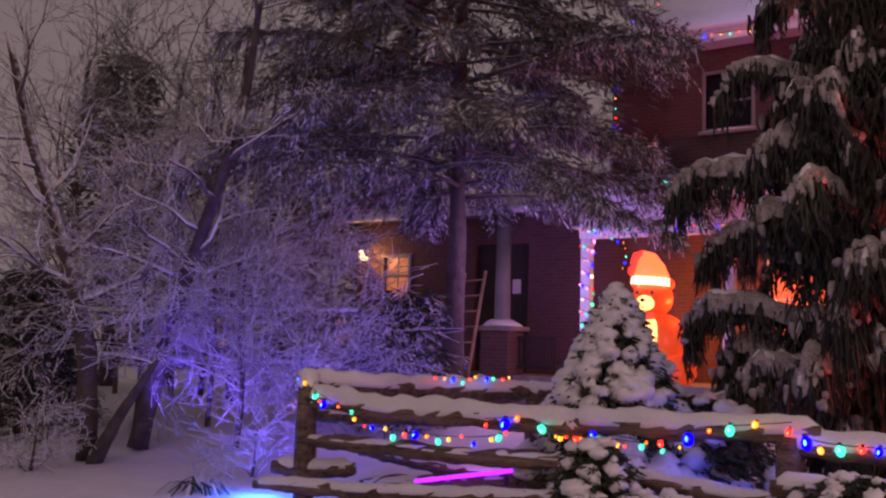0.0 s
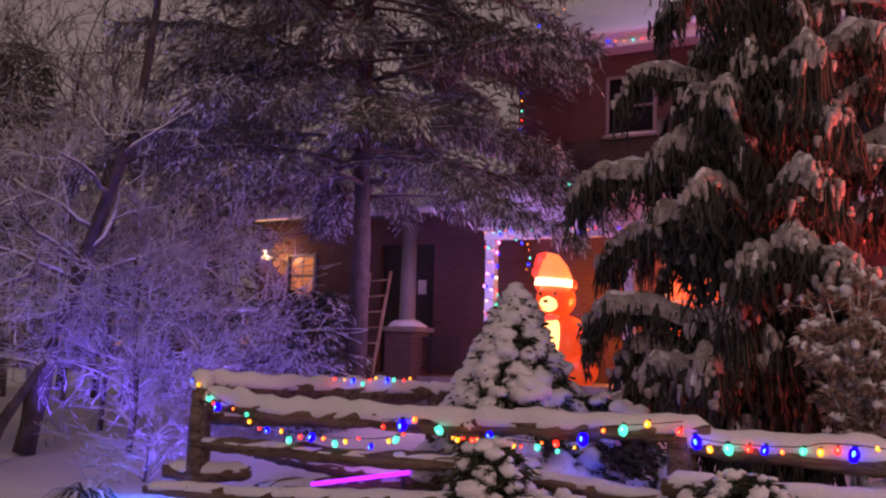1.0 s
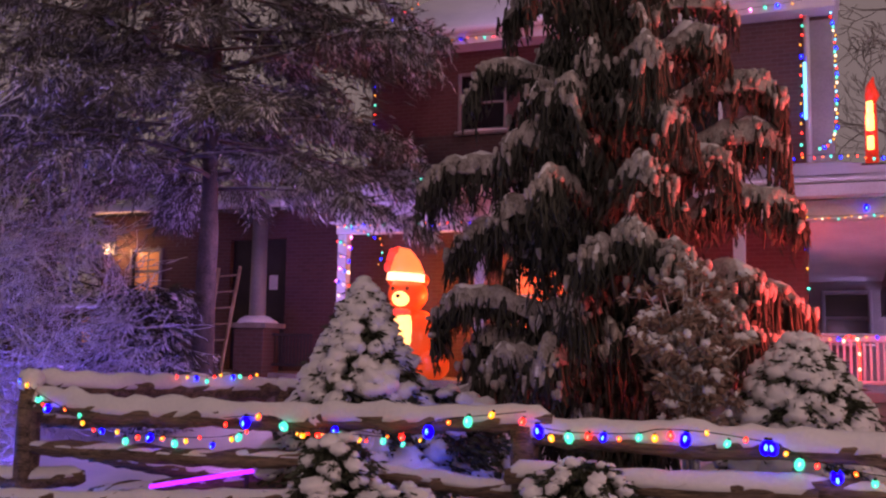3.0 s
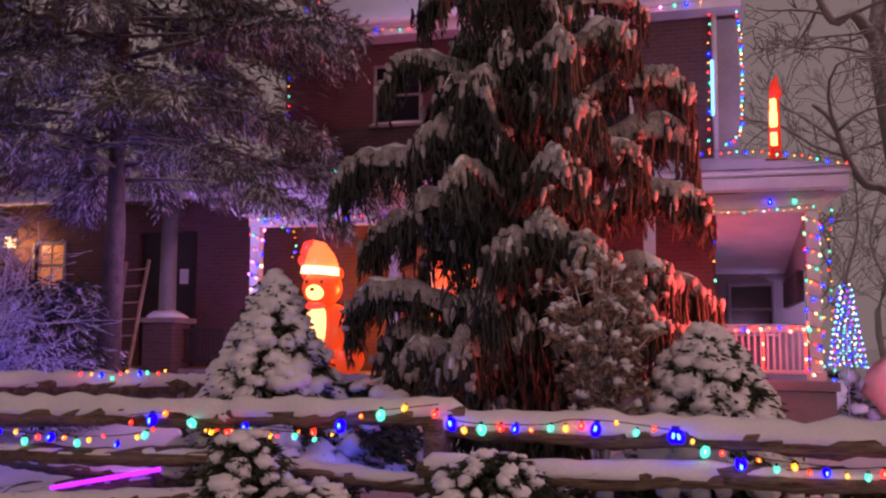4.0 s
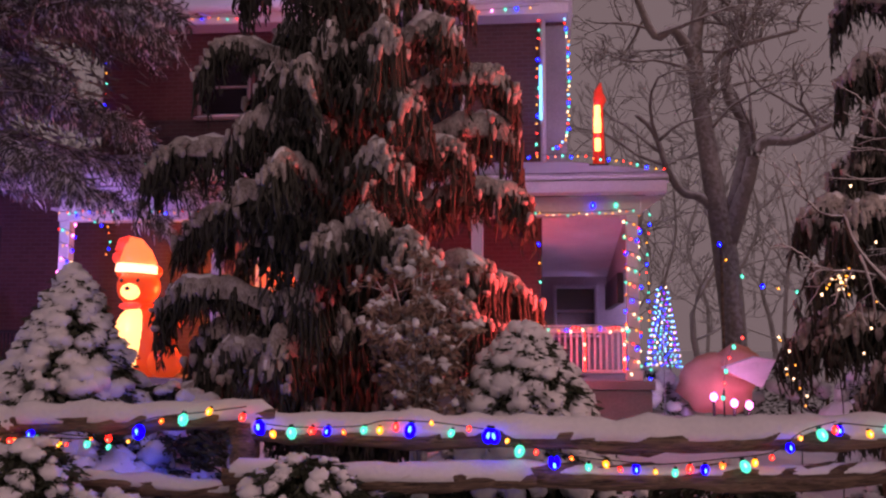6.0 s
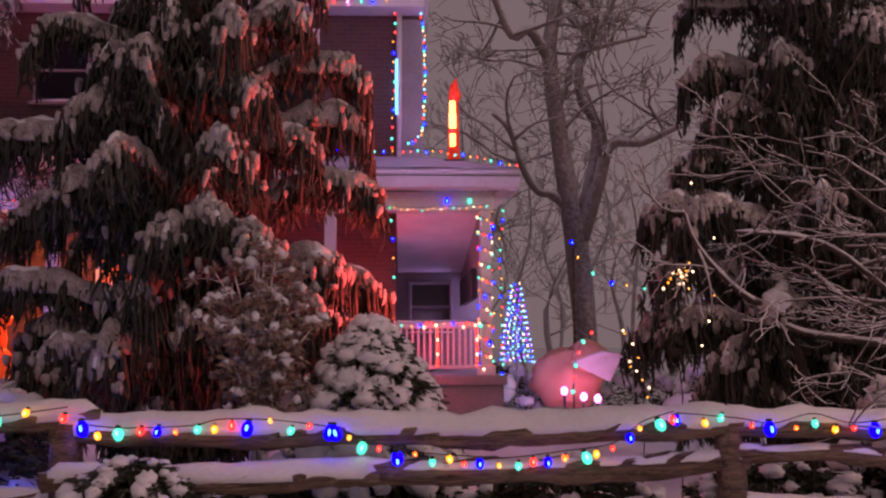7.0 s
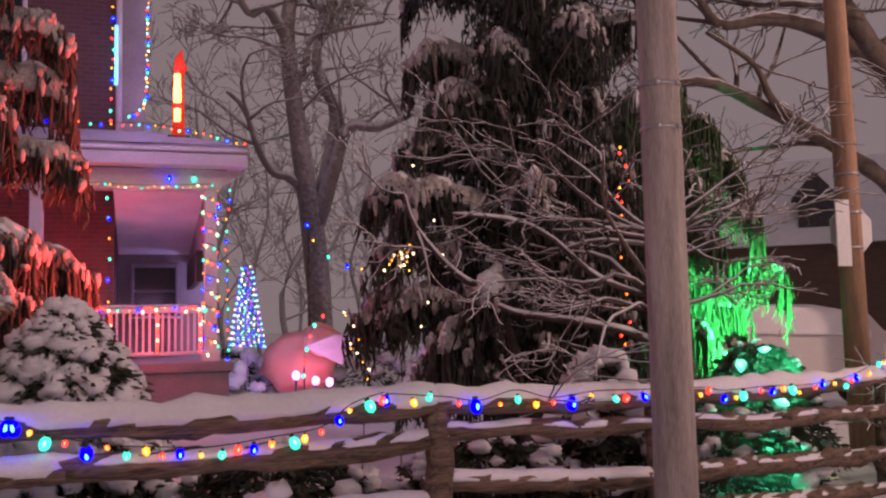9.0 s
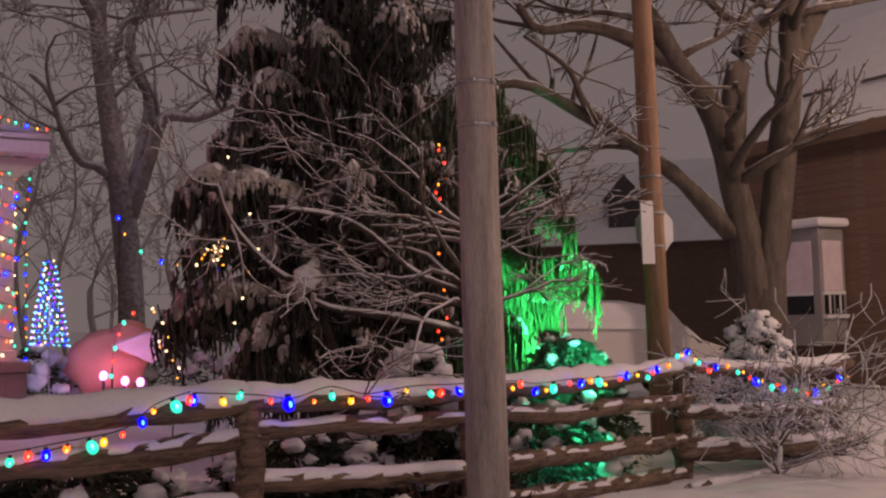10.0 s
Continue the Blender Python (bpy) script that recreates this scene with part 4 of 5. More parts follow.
weeping_tree(
    "tall weeping conifer laden with snow before the porch", -0.8, 10.6, 0.3, 8.6,
    lambda z: min(1.5 + 0.3 * max(z - 1.4, 0), max(0.35, 2.0 - 0.16 * max(z - 2.2, 0))), 68, 5,
    tips=((-1.85, 10.2, 4.2), (-2.83, 10.6, 4.0), (-1.1, 9.6, 4.6), (0.03, 9.6, 4.27), (-0.1, 9.3, 3.67), (1.0, 10.6, 4.2), (1.08, 10.4, 3.44), (-0.18, 9.0, 3.0), (0.2, 8.9, 2.77),
          (-0.6, 9.0, 2.87), (0.79, 9.8, 2.62), (-2.6, 10.3, 2.45), (-1.17, 9.1, 1.85), (-1.83, 9.5, 1.8), (1.12, 10.4, 2.46), (0.67, 9.5, 2.2), (-2.4, 10.0, 1.36), (1.07, 10.0, 2.04), (-1.9, 10.0, 3.4),
          (-2.25, 10.3, 5.04), (0.4, 10.2, 5.16), (-0.15, 9.6, 4.93), (0.5, 10.1, 3.85), (-1.25, 9.4, 3.6), (-2.55, 10.8, 3.25), (-0.9, 9.3, 2.35), (0.95, 10.6, 4.75), (-2.3, 10.5, 2.0)))
weeping_tree(
    "tall weeping conifer laden with snow beside the garden", 6.2, 11.3, 0.1, 8.8,
    lambda z: min(1.45 + 0.9 * max(z - 1.1, 0), max(0.35, 2.6 - 0.22 * max(z - 1.6, 0))), 70, 8,
    tips=((4.66, 11.20, 4.93), (5.22, 10.20, 4.79), (4.74, 10.60, 4.36), (6.09, 9.80, 5.07), (4.54, 11.00, 3.88), (4.11, 10.80, 3.33), (4.31, 10.30, 3.21), (4.12, 10.60, 2.66), (3.98, 10.90, 2.09), (4.2, 10.50, 2.06), (4.88, 9.70, 2.21), (4.52, 9.90, 1.78), (4.34, 10.10, 1.42), (5.34, 9.60, 3.21)))
weeping_tree("weeping conifer washed in green light", 8.95, 13.4, 0.0, 5.2, lambda z: max(0.3, 1.85 - 0.3 * max(z - 2.6, 0)), 46, 9, dense=160, tassel=0.7, needles=GREENSPRAY, bare=0.2)


def pine_bough(rng, start, yaw, length, lift, dense, white, needles):
    f = Form(BARK, needles, SNOW)
    out = Vector((math.cos(yaw), math.sin(yaw), 0))
    side = Vector((-out.y, out.x, 0))
    n = 8
    pts = []
    for i in range(n + 1):
        s = i / n
        p = start + out * (length * s) + side * (0.2 * length * noise.noise(Vector((s * 1.5, yaw * 3, length))))
        p.z += lift * length * s - 0.28 * length * s * s
        pts.append(p)
    f.tube(pts, [0.010 * length * (1.05 - 0.9 * i / n) + 0.005 for i in range(n + 1)], 5, 0)
    for _ in range(int(dense * length)):
        s = rng.uniform(0.15, 1.0) ** 0.75
        i = min(int(s * n), n - 1)
        p = pts[i].lerp(pts[i + 1], s * n - i)
        reach = rng.uniform(0.15, 0.75) * (1.15 - s * 0.7)
        sg = rng.choice((-1, 1))
        tip = p + (side * sg * rng.uniform(0.4, 1) + out * rng.uniform(0.3, 0.9)) * reach
        tip.z += rng.uniform(-0.3, 0.16) - 0.3 * reach
        f.tube([p, tip], [0.007, 0.004], 3, 0, close=False)
        way = (tip - p).normalized()
        snowed = 0.62 if rng.random() < white * 2.2 else 0.06
        for k in range(10):
            q = p.lerp(tip, 0.2 + 0.8 * k / 9)
            d = way * 1.0 + Vector((rng.uniform(-0.8, 0.8), rng.uniform(-0.8, 0.8), rng.uniform(-1.2, 0.2)))
            f.blade(q, d, rng.uniform(0.08, 0.17), rng.uniform(0.014, 0.027), 2 if rng.random() < snowed * (1.2 - 0.5 * k / 9) else 1)
    return f


def pine(label, x, y, z0, top, count, reach, seed, lowest, white=0.22, dense=34, needles=NEEDLE):
    rng = random.Random(seed)
    tree = thing("pine_tree", label, "tree")
    Form(BARK).tube([(x + 0.06 * noise.noise(Vector((i, seed, 2))), y, z0 - 0.2 + (top - z0) * i / 9) for i in range(10)], [0.2 * (1.05 - 0.9 * i / 9) for i in range(10)], 9, rough=0.35).make("trunk", tree)
    inner = Form(needles)
    for _ in range(int(700 * (top - z0 - lowest))):
        z = z0 + lowest + (top - z0 - lowest) * rng.random()
        a, r = rng.uniform(0, 6.283), reach(z) * 0.72 * rng.random() ** 0.5
        inner.blade(Vector((x + r * math.cos(a), y + r * math.sin(a), z + 0.06 * r)), Vector((math.cos(a) + rng.gauss(0, 0.5), math.sin(a) + rng.gauss(0, 0.5), rng.uniform(-0.8, 0.2))), rng.uniform(0.2, 0.36), rng.uniform(0.03, 0.07))
    inner.make("inner_foliage", tree)
    for i in range(count):
        s = (i + 0.5) / count
        z = z0 + lowest + (top - z0 - lowest) * s
        pine_bough(rng, Vector((x, y, z)), i * 2.39996 + rng.uniform(-0.3, 0.3), reach(z) * rng.uniform(0.55, 1.15), rng.uniform(-0.06, 0.3), dense, white, needles).make("bough", tree)
    return tree


pine("broad dark pine dusted with snow beside the house", -7.8, 13.2, 0.4, 10.5, 80, lambda z: max(0.6, 4.5 - 0.34 * abs(z - 6.0)), 21, 3.9, 0.19, 66, PINENEEDLE)
pine("dark evergreen dusted with snow in the rear lot", -14.6, 17.0, 0.2, 9.5, 44, lambda z: max(0.5, 3.0 - 0.3 * max(z - 2.0, 0)), 25, 1.5, 0.1, 24)
pine("dark evergreen dusted with snow in the rear lot", -19.5, 15.0, 0.2, 9.0, 40, lambda z: max(0.5, 3.0 - 0.32 * max(z - 2.0, 0)), 26, 2.2, 0.1, 24)
pine("low snowy evergreen below the pine", -8.55, 12.7, 0.4, 2.7, 30, lambda z: max(0.4, 1.15 - 0.3 * max(z - 1.0, 0)), 22, 0.3, 0.3, 70)


def branch(f, rng, p, way, length, r, depth, spread, slot=0, up=0.15, kinks=4, sides=5, kids=(2, 4), droop=0.0, thin=0.005, flat=1.0):
    pts, radii, q, d = [p], [r], Vector(p), Vector(way).normalized()
    for i in range(kinks):
        d = (d + Vector((rng.gauss(0, 0.24), rng.gauss(0, 0.24), rng.gauss(0, 0.2) + up * 0.3 - droop * (i / kinks))))
        d = Vector((d.x, d.y, d.z * flat)).normalized()
        q = q + d * length / kinks
        pts.append(q.copy())
        radii.append(max(r * (1 - 0.62 * (i + 1) / kinks), thin))
    f.tube(pts, radii, sides if depth > 1 else 4 if depth == 1 else 3, slot, close=depth > 1)
    if depth <= 0:
        return
    for _ in range(rng.randint(*kids)):
        s = rng.uniform(0.3, 1.0)
        i = min(int(s * kinks), kinks - 1)
        at = pts[i].lerp(pts[i + 1], s * kinks - i)
        axis = d.cross(Vector((rng.uniform(-1, 1), rng.uniform(-1, 1), rng.uniform(-0.5, 0.5))))
        if axis.length < 1e-3:
            continue
        turn = Matrix.Rotation(rng.uniform(0.5, 1.0) * spread, 3, axis.normalized())
        branch(f, rng, at, turn @ d, length * rng.uniform(0.42, 0.72), max(radii[i] * rng.uniform(0.45, 0.65), thin), depth - 1, spread, slot, up, max(3, kinks - 1), sides, kids, droop, thin, flat)


def bare_tree(label, trunk, r, limbs, seed, name="bare_tree", material=BARK, twig=TWIG, depth=3, length=1.2, spread=0.9, kids=(2, 4), up=0.15, droop=0.0, thin=0.005, lo=0.35, ratio=0.45):
    """A trunk through a few points, and limbs that fork from it."""
    rng = random.Random(seed)
    tree = thing(name, label, "tree")
    pts = bent(trunk, 12)
    radii = [r * (1.0 - 0.7 * i / 12) for i in range(13)]
    Form(material).tube(pts, radii, 9, rough=0.35).make("trunk", tree)
    for i in range(limbs):
        s = rng.uniform(lo, 1.0)
        k = min(int(s * 12), 11)
        p = pts[k].lerp(pts[k + 1], s * 12 - k)
        a = rng.uniform(0, 2 * math.pi)
        f = Form(twig)
        branch(f, rng, p, Vector((math.cos(a), math.sin(a), rng.uniform(0.1, 0.9))), length * rng.uniform(0.7, 1.3), radii[k] * ratio, depth, spread, 0, up, 5, 6, kids, droop, thin)
        tagged(f.make("limb", tree), kind="stuff")
    return tree


# leaning trees and snowy thickets by the lane
bare_tree("dark leaning tree trunk with snowy twigs", [(-11.05, 8.6, -0.1), (-11.3, 8.65, 1.6), (-12.0, 8.6, 3.2), (-13.1, 8.6, 5.0), (-14.0, 8.6, 6.9)], 0.17, 9, 31, depth=3, length=1.5)
bare_tree("leaning dark trunk with snowy branches", [(-11.2, 9.6, 0.1), (-10.9, 9.7, 1.6), (-10.3, 9.8, 3.3), (-9.6, 9.9, 5.2), (-9.4, 10, 7.2)], 0.15, 14, 32, depth=3, length=1.7)
bare_tree("snow-topped leaning dead tree stump", [(-10.75, 8.5, 0.0), (-10.3, 8.6, 0.75), (-9.72, 8.7, 1.5)], 0.12, 2, 33, name="leaning_stump", depth=1, length=0.6, lo=0.8)
for i, (x, y, h, ln, n) in enumerate(((-9.7, 10.2, 2.9, 1.7, 26), (-8.9, 10.7, 1.7, 1.3, 28), (-11.7, 11.4, 4.4, 2.0, 28), (-12.6, 10.6, 4.6, 2.0, 26))):
    bare_tree("thicket of thin branches coated in snow", [(x, y, 0.1), (x + 0.1, y, h * 0.35), (x - 0.1, y + 0.1, h * 0.7), (x + 0.05, y, h)], 0.05, n, 40 + i, name="snowy_thicket", material=BARK, depth=3, length=ln, spread=1.0, kids=(3, 5), up=0.1, droop=0.1, lo=0.32, ratio=0.5, thin=0.006)
for i, (x, y, h) in enumerate(((-13.5, 13.5, 8.0), (-15.5, 14.5, 8.0), (-17.5, 12.5, 8.0))):
    bare_tree("slender bare tree frosted with snow", [(x, y, 0.1), (x + 0.2, y, h * 0.35), (x - 0.1, y, h * 0.7), (x + 0.1, y, h)], 0.09, 22, 50 + i, twig=BARK, depth=3, length=2.2, spread=0.8, kids=(2, 4), up=0.3, lo=0.2)

for i, (x, y) in enumerate(((-8.2, 9.1), (-10.7, 7.5))):
    bare_tree("low brush of thin twigs dusted with snow", [(x, y, -0.1), (x + 0.05, y, 0.2), (x, y + 0.05, 0.5)], 0.03, 22, 160 + i, name="brush", material=BARK, depth=2, length=0.7, spread=1.0, kids=(3, 5), droop=0.15, lo=0.05, thin=0.005)

# small ornamental tree by the pole
small = thing("ornamental_tree", "small spreading tree with snow on every branch", "tree")
rng = random.Random(63)
stem = bent([(6.62, 9.55, -0.2), (6.6, 9.5, 0.7), (6.58, 9.45, 1.4), (6.5, 9.4, 2.0), (6.55, 9.4, 2.6)], 12)
Form(BARK).tube(stem, [0.1 * (1 - 0.55 * i / 12) for i in range(13)], 9, rough=0.35).make("trunk", small)
for i in range(20):
    k = rng.randint(8, 12)
    a = (0.0 if i % 5 < 2 else math.pi) + rng.uniform(-1.15, 1.15)
    f = Form(RIMETWIG)
    branch(f, rng, stem[k], Vector((math.cos(a), math.sin(a), rng.uniform(0.2, 0.75))), rng.uniform(1.0, 1.8) * (1.15 if i % 5 >= 2 else 0.85), rng.uniform(0.022, 0.036), 3, 0.75, 0, 0.1, 8, 6, (2, 4), 0.0, 0.0065, 0.88)
    tagged(f.make("limb", small), kind="stuff")
# two heavy limbs of the same tree that reach out under ridges of snow
for pts_, r in (([(6.55, 9.5, 1.5), (6.2, 9.4, 1.62), (5.6, 9.4, 1.73), (5.1, 9.4, 1.8), (4.9, 9.4, 1.88)], 0.05), ([(6.5, 9.45, 1.95), (5.9, 9.35, 2.15), (5.5, 9.4, 2.5), (5.1, 9.4, 2.68), (4.5, 9.5, 2.75)], 0.038)):
    q = bent(pts_, 14)
    limb_ = Form(BARK).tube(q, [r * (1 - 0.6 * i / 14) for i in range(15)], 7, rough=0.3).make("limb", small)
    Form(SNOW).cap([p + Vector((0, 0, r * 0.3)) for p in q], [r * 0.95 * (1 - 0.5 * i / 14) for i in range(15)], [r * (1 - 0.5 * i / 14) for i in range(15)], lumps=0.6).make("snow", limb_)
snag = thing("snowy_branch", "bare crooked branch with a heap of snow in its fork", "branch")
q = bent([(5.3, 9.75, 0.1), (5.2, 9.7, 1.3), (4.95, 9.65, 2.0), (4.66, 9.6, 2.12), (4.39, 9.6, 2.35), (4.15, 9.6, 2.66), (4.05, 9.6, 2.95)], 16)
Form(BARK).tube(q, [0.05 * (1 - 0.6 * i / 16) for i in range(17)], 7, rough=0.3).make("limb", snag)
Form(SNOW).cap([p + Vector((0, 0, 0.012)) for p in q[7:]], [0.045] * 10, [0.04] * 10, lumps=0.6).make("snow", snag)
Form(SNOW).ball((4.88, 9.6, 2.1), 0.14, 0.12, 0.11, 0, 10, 14, 0.6, 6).make("snow", snag)
for i in range(4):
    f = Form(TWIG)
    branch(f, rng, q[9 + 2 * i if i < 3 else 16], Vector((rng.uniform(-1, 0.4), rng.uniform(-0.5, 0.5), rng.uniform(-0.2, 0.6))), 0.7, 0.016, 2, 0.9, 0, 0.2, 5, 5, (2, 4), 0.1, 0.007)
    tagged(f.make("limb", snag), kind="stuff")

# brush at the fence corner
bare_tree("tangle of bare twigs heaped with snow", [(10.0, 8.7, -0.2), (10.05, 8.7, 0.3), (10.0, 8.75, 0.7)], 0.04, 34, 66, name="brush", material=TWIG, depth=2, length=1.05, spread=1.1, kids=(3, 5), droop=0.2, lo=0.05, thin=0.006)

# bare woods behind, their haze put into pale bark colours
great = thing("bare_tree", "great old bare tree with winding limbs against the night sky", "tree")
rng = random.Random(71)
for line, r0, r1, kids_ in (
    ([(6.6, 27, -0.2), (6.47, 27, 2.5), (6.2, 27, 5.0), (5.85, 27, 7.6), (5.6, 27, 9.9), (5.84, 27, 11.6), (5.9, 27, 13.5)], 0.4, 0.12, 7),
    ([(5.62, 27, 9.8), (5.01, 26.8, 10.6), (4.5, 26.7, 10.4), (3.97, 26.6, 11.6), (3.7, 26.6, 12.8)], 0.17, 0.07, 6),
    ([(6.1, 27, 5.5), (5.6, 26.9, 5.9), (5.15, 26.8, 6.0), (4.75, 26.6, 6.6), (4.4, 26.5, 7.6), (3.9, 26.4, 8.1)], 0.15, 0.05, 5),
    ([(6.4, 27, 4.6), (6.9, 26.8, 6.3), (7.25, 26.7, 7.3), (8.1, 26.6, 7.35), (9.25, 26.5, 7.85)], 0.24, 0.08, 6),
    ([(6.45, 27.1, 5.2), (7.0, 27.2, 7.7), (6.55, 27.3, 8.8), (6.6, 27.4, 10.1), (7.4, 27.4, 11.3), (7.8, 27.4, 12.5)], 0.2, 0.06, 6),
    ([(5.8, 27, 8.4), (6.1, 26.9, 9.1), (6.25, 26.8, 9.8), (7.0, 26.7, 10.1), (8.3, 26.6, 10.4)], 0.13, 0.05, 5),
):
    q = bent(line, 16)
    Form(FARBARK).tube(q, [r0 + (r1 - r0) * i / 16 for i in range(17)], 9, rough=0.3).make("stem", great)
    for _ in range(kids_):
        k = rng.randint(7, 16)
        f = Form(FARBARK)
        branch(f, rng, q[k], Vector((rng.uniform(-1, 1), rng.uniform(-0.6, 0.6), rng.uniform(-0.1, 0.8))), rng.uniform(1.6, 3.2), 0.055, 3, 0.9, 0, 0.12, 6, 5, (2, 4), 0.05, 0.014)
        tagged(f.make("limb", great), kind="stuff")
rng = random.Random(77)
for i in range(30):
    a = -0.75 + i * 0.07 if i < 20 else 0.06 + (i - 20) * 0.034
    d = rng.uniform(34, 50) if i < 20 else rng.uniform(30, 40)
    x, y, h = 1.5 + d * math.sin(a), 0.5 + d * math.cos(a), rng.uniform(6.5, 10)
    bare_tree("distant bare tree in the snowy woods", [(x, y, 0), (x + rng.uniform(-0.6, 0.6), y, h * 0.4), (x + rng.uniform(-0.8, 0.8), y, h * 0.7), (x, y, h)], rng.uniform(0.07, 0.15), 8, 100 + i, material=MISTBARK, twig=MISTBARK, depth=3, length=2.6, spread=0.85, kids=(2, 3), up=0.3, thin=0.014, lo=0.2)

# ---- snowy shrubs ----


def snowy_conifer(label, x, y, z0, h, r, count, seed, lump=0.15, name="dwarf_conifer", power=0.85, white=0.7):
    """A small dense conifer: dark needle core, and pads of snow that lie on its tiers."""
    rng = random.Random(seed)
    top = thing(name, label, "shrub")
    core = Form(SHRUB)
    Form(BARK).tube([(x, y, z0 - 0.2), (x, y, z0 + h * 0.85)], [0.05, 0.01], 6).make("trunk", top)
    for i in range(count):
        s = (i + 0.5) / count
        z = z0 + h * (0.06 + 0.9 * s)
        rr = r * (1 - s) ** power * rng.uniform(0.82, 1.06) + 0.04
        a = i * 2.39996 + rng.uniform(-0.25, 0.25)
        c = Vector((x + rr * math.cos(a), y + rr * math.sin(a), z))
        size = lump * rng.uniform(0.6, 1.5) * (1.1 - 0.45 * s)
        if rng.random() < white:
            pad = Form(SNOW)
            pad.ball(c + Vector((0, 0, size * 0.12)), size * rng.uniform(0.8, 1.35), size * rng.uniform(0.8, 1.35), size * rng.uniform(0.6, 0.95), 0, 8, 12, 0.55, 8)
            pad.make("snow_pad", top)
        for _ in range(34):
            d = Vector((math.cos(a) + rng.gauss(0, 0.6), math.sin(a) + rng.gauss(0, 0.6), rng.uniform(-0.8, 0.1)))
            p = c + Vector((rng.gauss(0, size * 0.5), rng.gauss(0, size * 0.5), rng.uniform(-size * 1.2, -size * 0.1)))
            core.blade(p, d, rng.uniform(0.05, 0.11), rng.uniform(0.02, 0.035))
    for i in range(count * 14):
        s = rng.random()
        rr = r * (1 - s) ** power * rng.uniform(0.2, 0.85)
        a = rng.uniform(0, 6.283)
        p = Vector((x + rr * math.cos(a), y + rr * math.sin(a), z0 + h * s * 0.93))
        core.blade(p, Vector((math.cos(a), math.sin(a), rng.uniform(-0.7, 0.1))), rng.uniform(0.1, 0.18), 0.05)
    core.make("foliage", top)
    return top


snowy_conifer("small pointed spruce thick with snow behind the fence", -2.74, 8.5, 0.45, 2.0, 0.85, 380, 81, 0.098, power=0.9, white=0.68)
snowy_conifer("rounded snow-covered bush behind the fence", 1.15, 8.7, 0.5, 1.45, 0.72, 320, 82, 0.088, "snowy_bush", 0.62, 0.74)
snowy_conifer("low shrub with balls of snow before the fence", -2.35, 7.25, 0.1, 1.0, 0.4, 95, 83, 0.08, "snowy_shrub", 0.4)
snowy_conifer("low shrub with balls of snow before the fence", -1.75, 7.05, 0.0, 0.75, 0.38, 60, 84, 0.095, "snowy_shrub", 0.4)
snowy_conifer("low evergreen tucked under the fence rail", -0.35, 7.25, 0.35, 0.66, 0.62, 120, 85, 0.065, "snowy_shrub", 0.5)
snowy_conifer("low snowy evergreen behind the fence rail", -2.1, 8.9, 0.5, 0.95, 0.8, 70, 86, 0.12, "snowy_shrub", 0.5)
snowy_conifer("low snowy shrub behind the fence", 0.6, 8.2, 0.1, 0.7, 0.9, 80, 87, 0.09, "snowy_shrub", 0.4, 0.35)
snowy_conifer("low snowy shrub behind the fence", 2.6, 8.3, 0.1, 0.75, 1.0, 90, 88, 0.09, "snowy_shrub", 0.4, 0.35)
snowy_conifer("snow-capped shrub behind the fence", 5.6, 8.75, 0.2, 1.25, 0.55, 80, 89, 0.12, "snowy_bush", 0.45)
snowy_conifer("green-lit rounded shrub behind the fence", 8.6, 10.6, 0.0, 1.5, 0.85, 170, 90, 0.075, "snowy_bush", 0.45, 0.16)
snowy_conifer("low green-lit shrub behind the fence rails", 7.4, 9.6, -0.1, 0.9, 1.1, 130, 91, 0.08, "snowy_shrub", 0.4, 0.3)
snowy_conifer("snow-topped round bush by the corner", 11.25, 10.1, -0.1, 1.85, 0.62, 150, 92, 0.11, "snowy_bush", 0.6, 0.7)
snowy_conifer("low snowy shrub behind the fence", 4.4, 8.5, 0.1, 0.7, 0.9, 90, 93, 0.09, "snowy_shrub", 0.4, 0.45)


def seed_shrub(label, x, y, z0, h, r, seed):
    """An upright shrub with thin stems and tufts of snow at their tips."""
    rng = random.Random(seed)
    top = thing("upright_shrub", label, "shrub")
    stems, tufts = Form(TWIG), Form(SNOW, WITHERED, FROST)
    for i in range(46):
        a, s = rng.uniform(0, 6.283), rng.uniform(0.4, 1.0)
        rr = r * rng.uniform(0.1, 1.0) * (0.45 + 0.75 * math.sin(math.pi * min(s, 0.85)))
        end = Vector((x + rr * math.cos(a), y + rr * math.sin(a), z0 + h * s))
        mid = Vector((x + rr * 0.3 * math.cos(a + rng.uniform(-1, 1)), y + rr * 0.3 * math.sin(a + rng.uniform(-1, 1)), z0 + h * s * rng.uniform(0.45, 0.7)))
        q = bent([(x + rng.uniform(-0.06, 0.06), y, z0 + 0.1 * h * rng.random()), mid, end], 8)
        stems.tube(q, [0.016 * (1 - 0.7 * k / 8) for k in range(9)], 4)
        spots = [q[8] + Vector((rng.gauss(0, 0.03), rng.gauss(0, 0.03), rng.gauss(0, 0.03))) for _ in range(3)]
        for _ in range(4):
            p = q[rng.randint(4, 7)]
            e = p + Vector((rng.gauss(0, 0.12), rng.gauss(0, 0.12), rng.uniform(-0.03, 0.16)))
            stems.tube([p, (p + e) / 2 + Vector((0, 0, 0.02)), e], [0.005, 0.004, 0.003], 4)
            spots += [e, e + Vector((rng.gauss(0, 0.03), rng.gauss(0, 0.03), rng.gauss(0, 0.03)))]
        for c in spots:
            if rng.random() < 0.55:
                k = rng.uniform(0.02, 0.048)
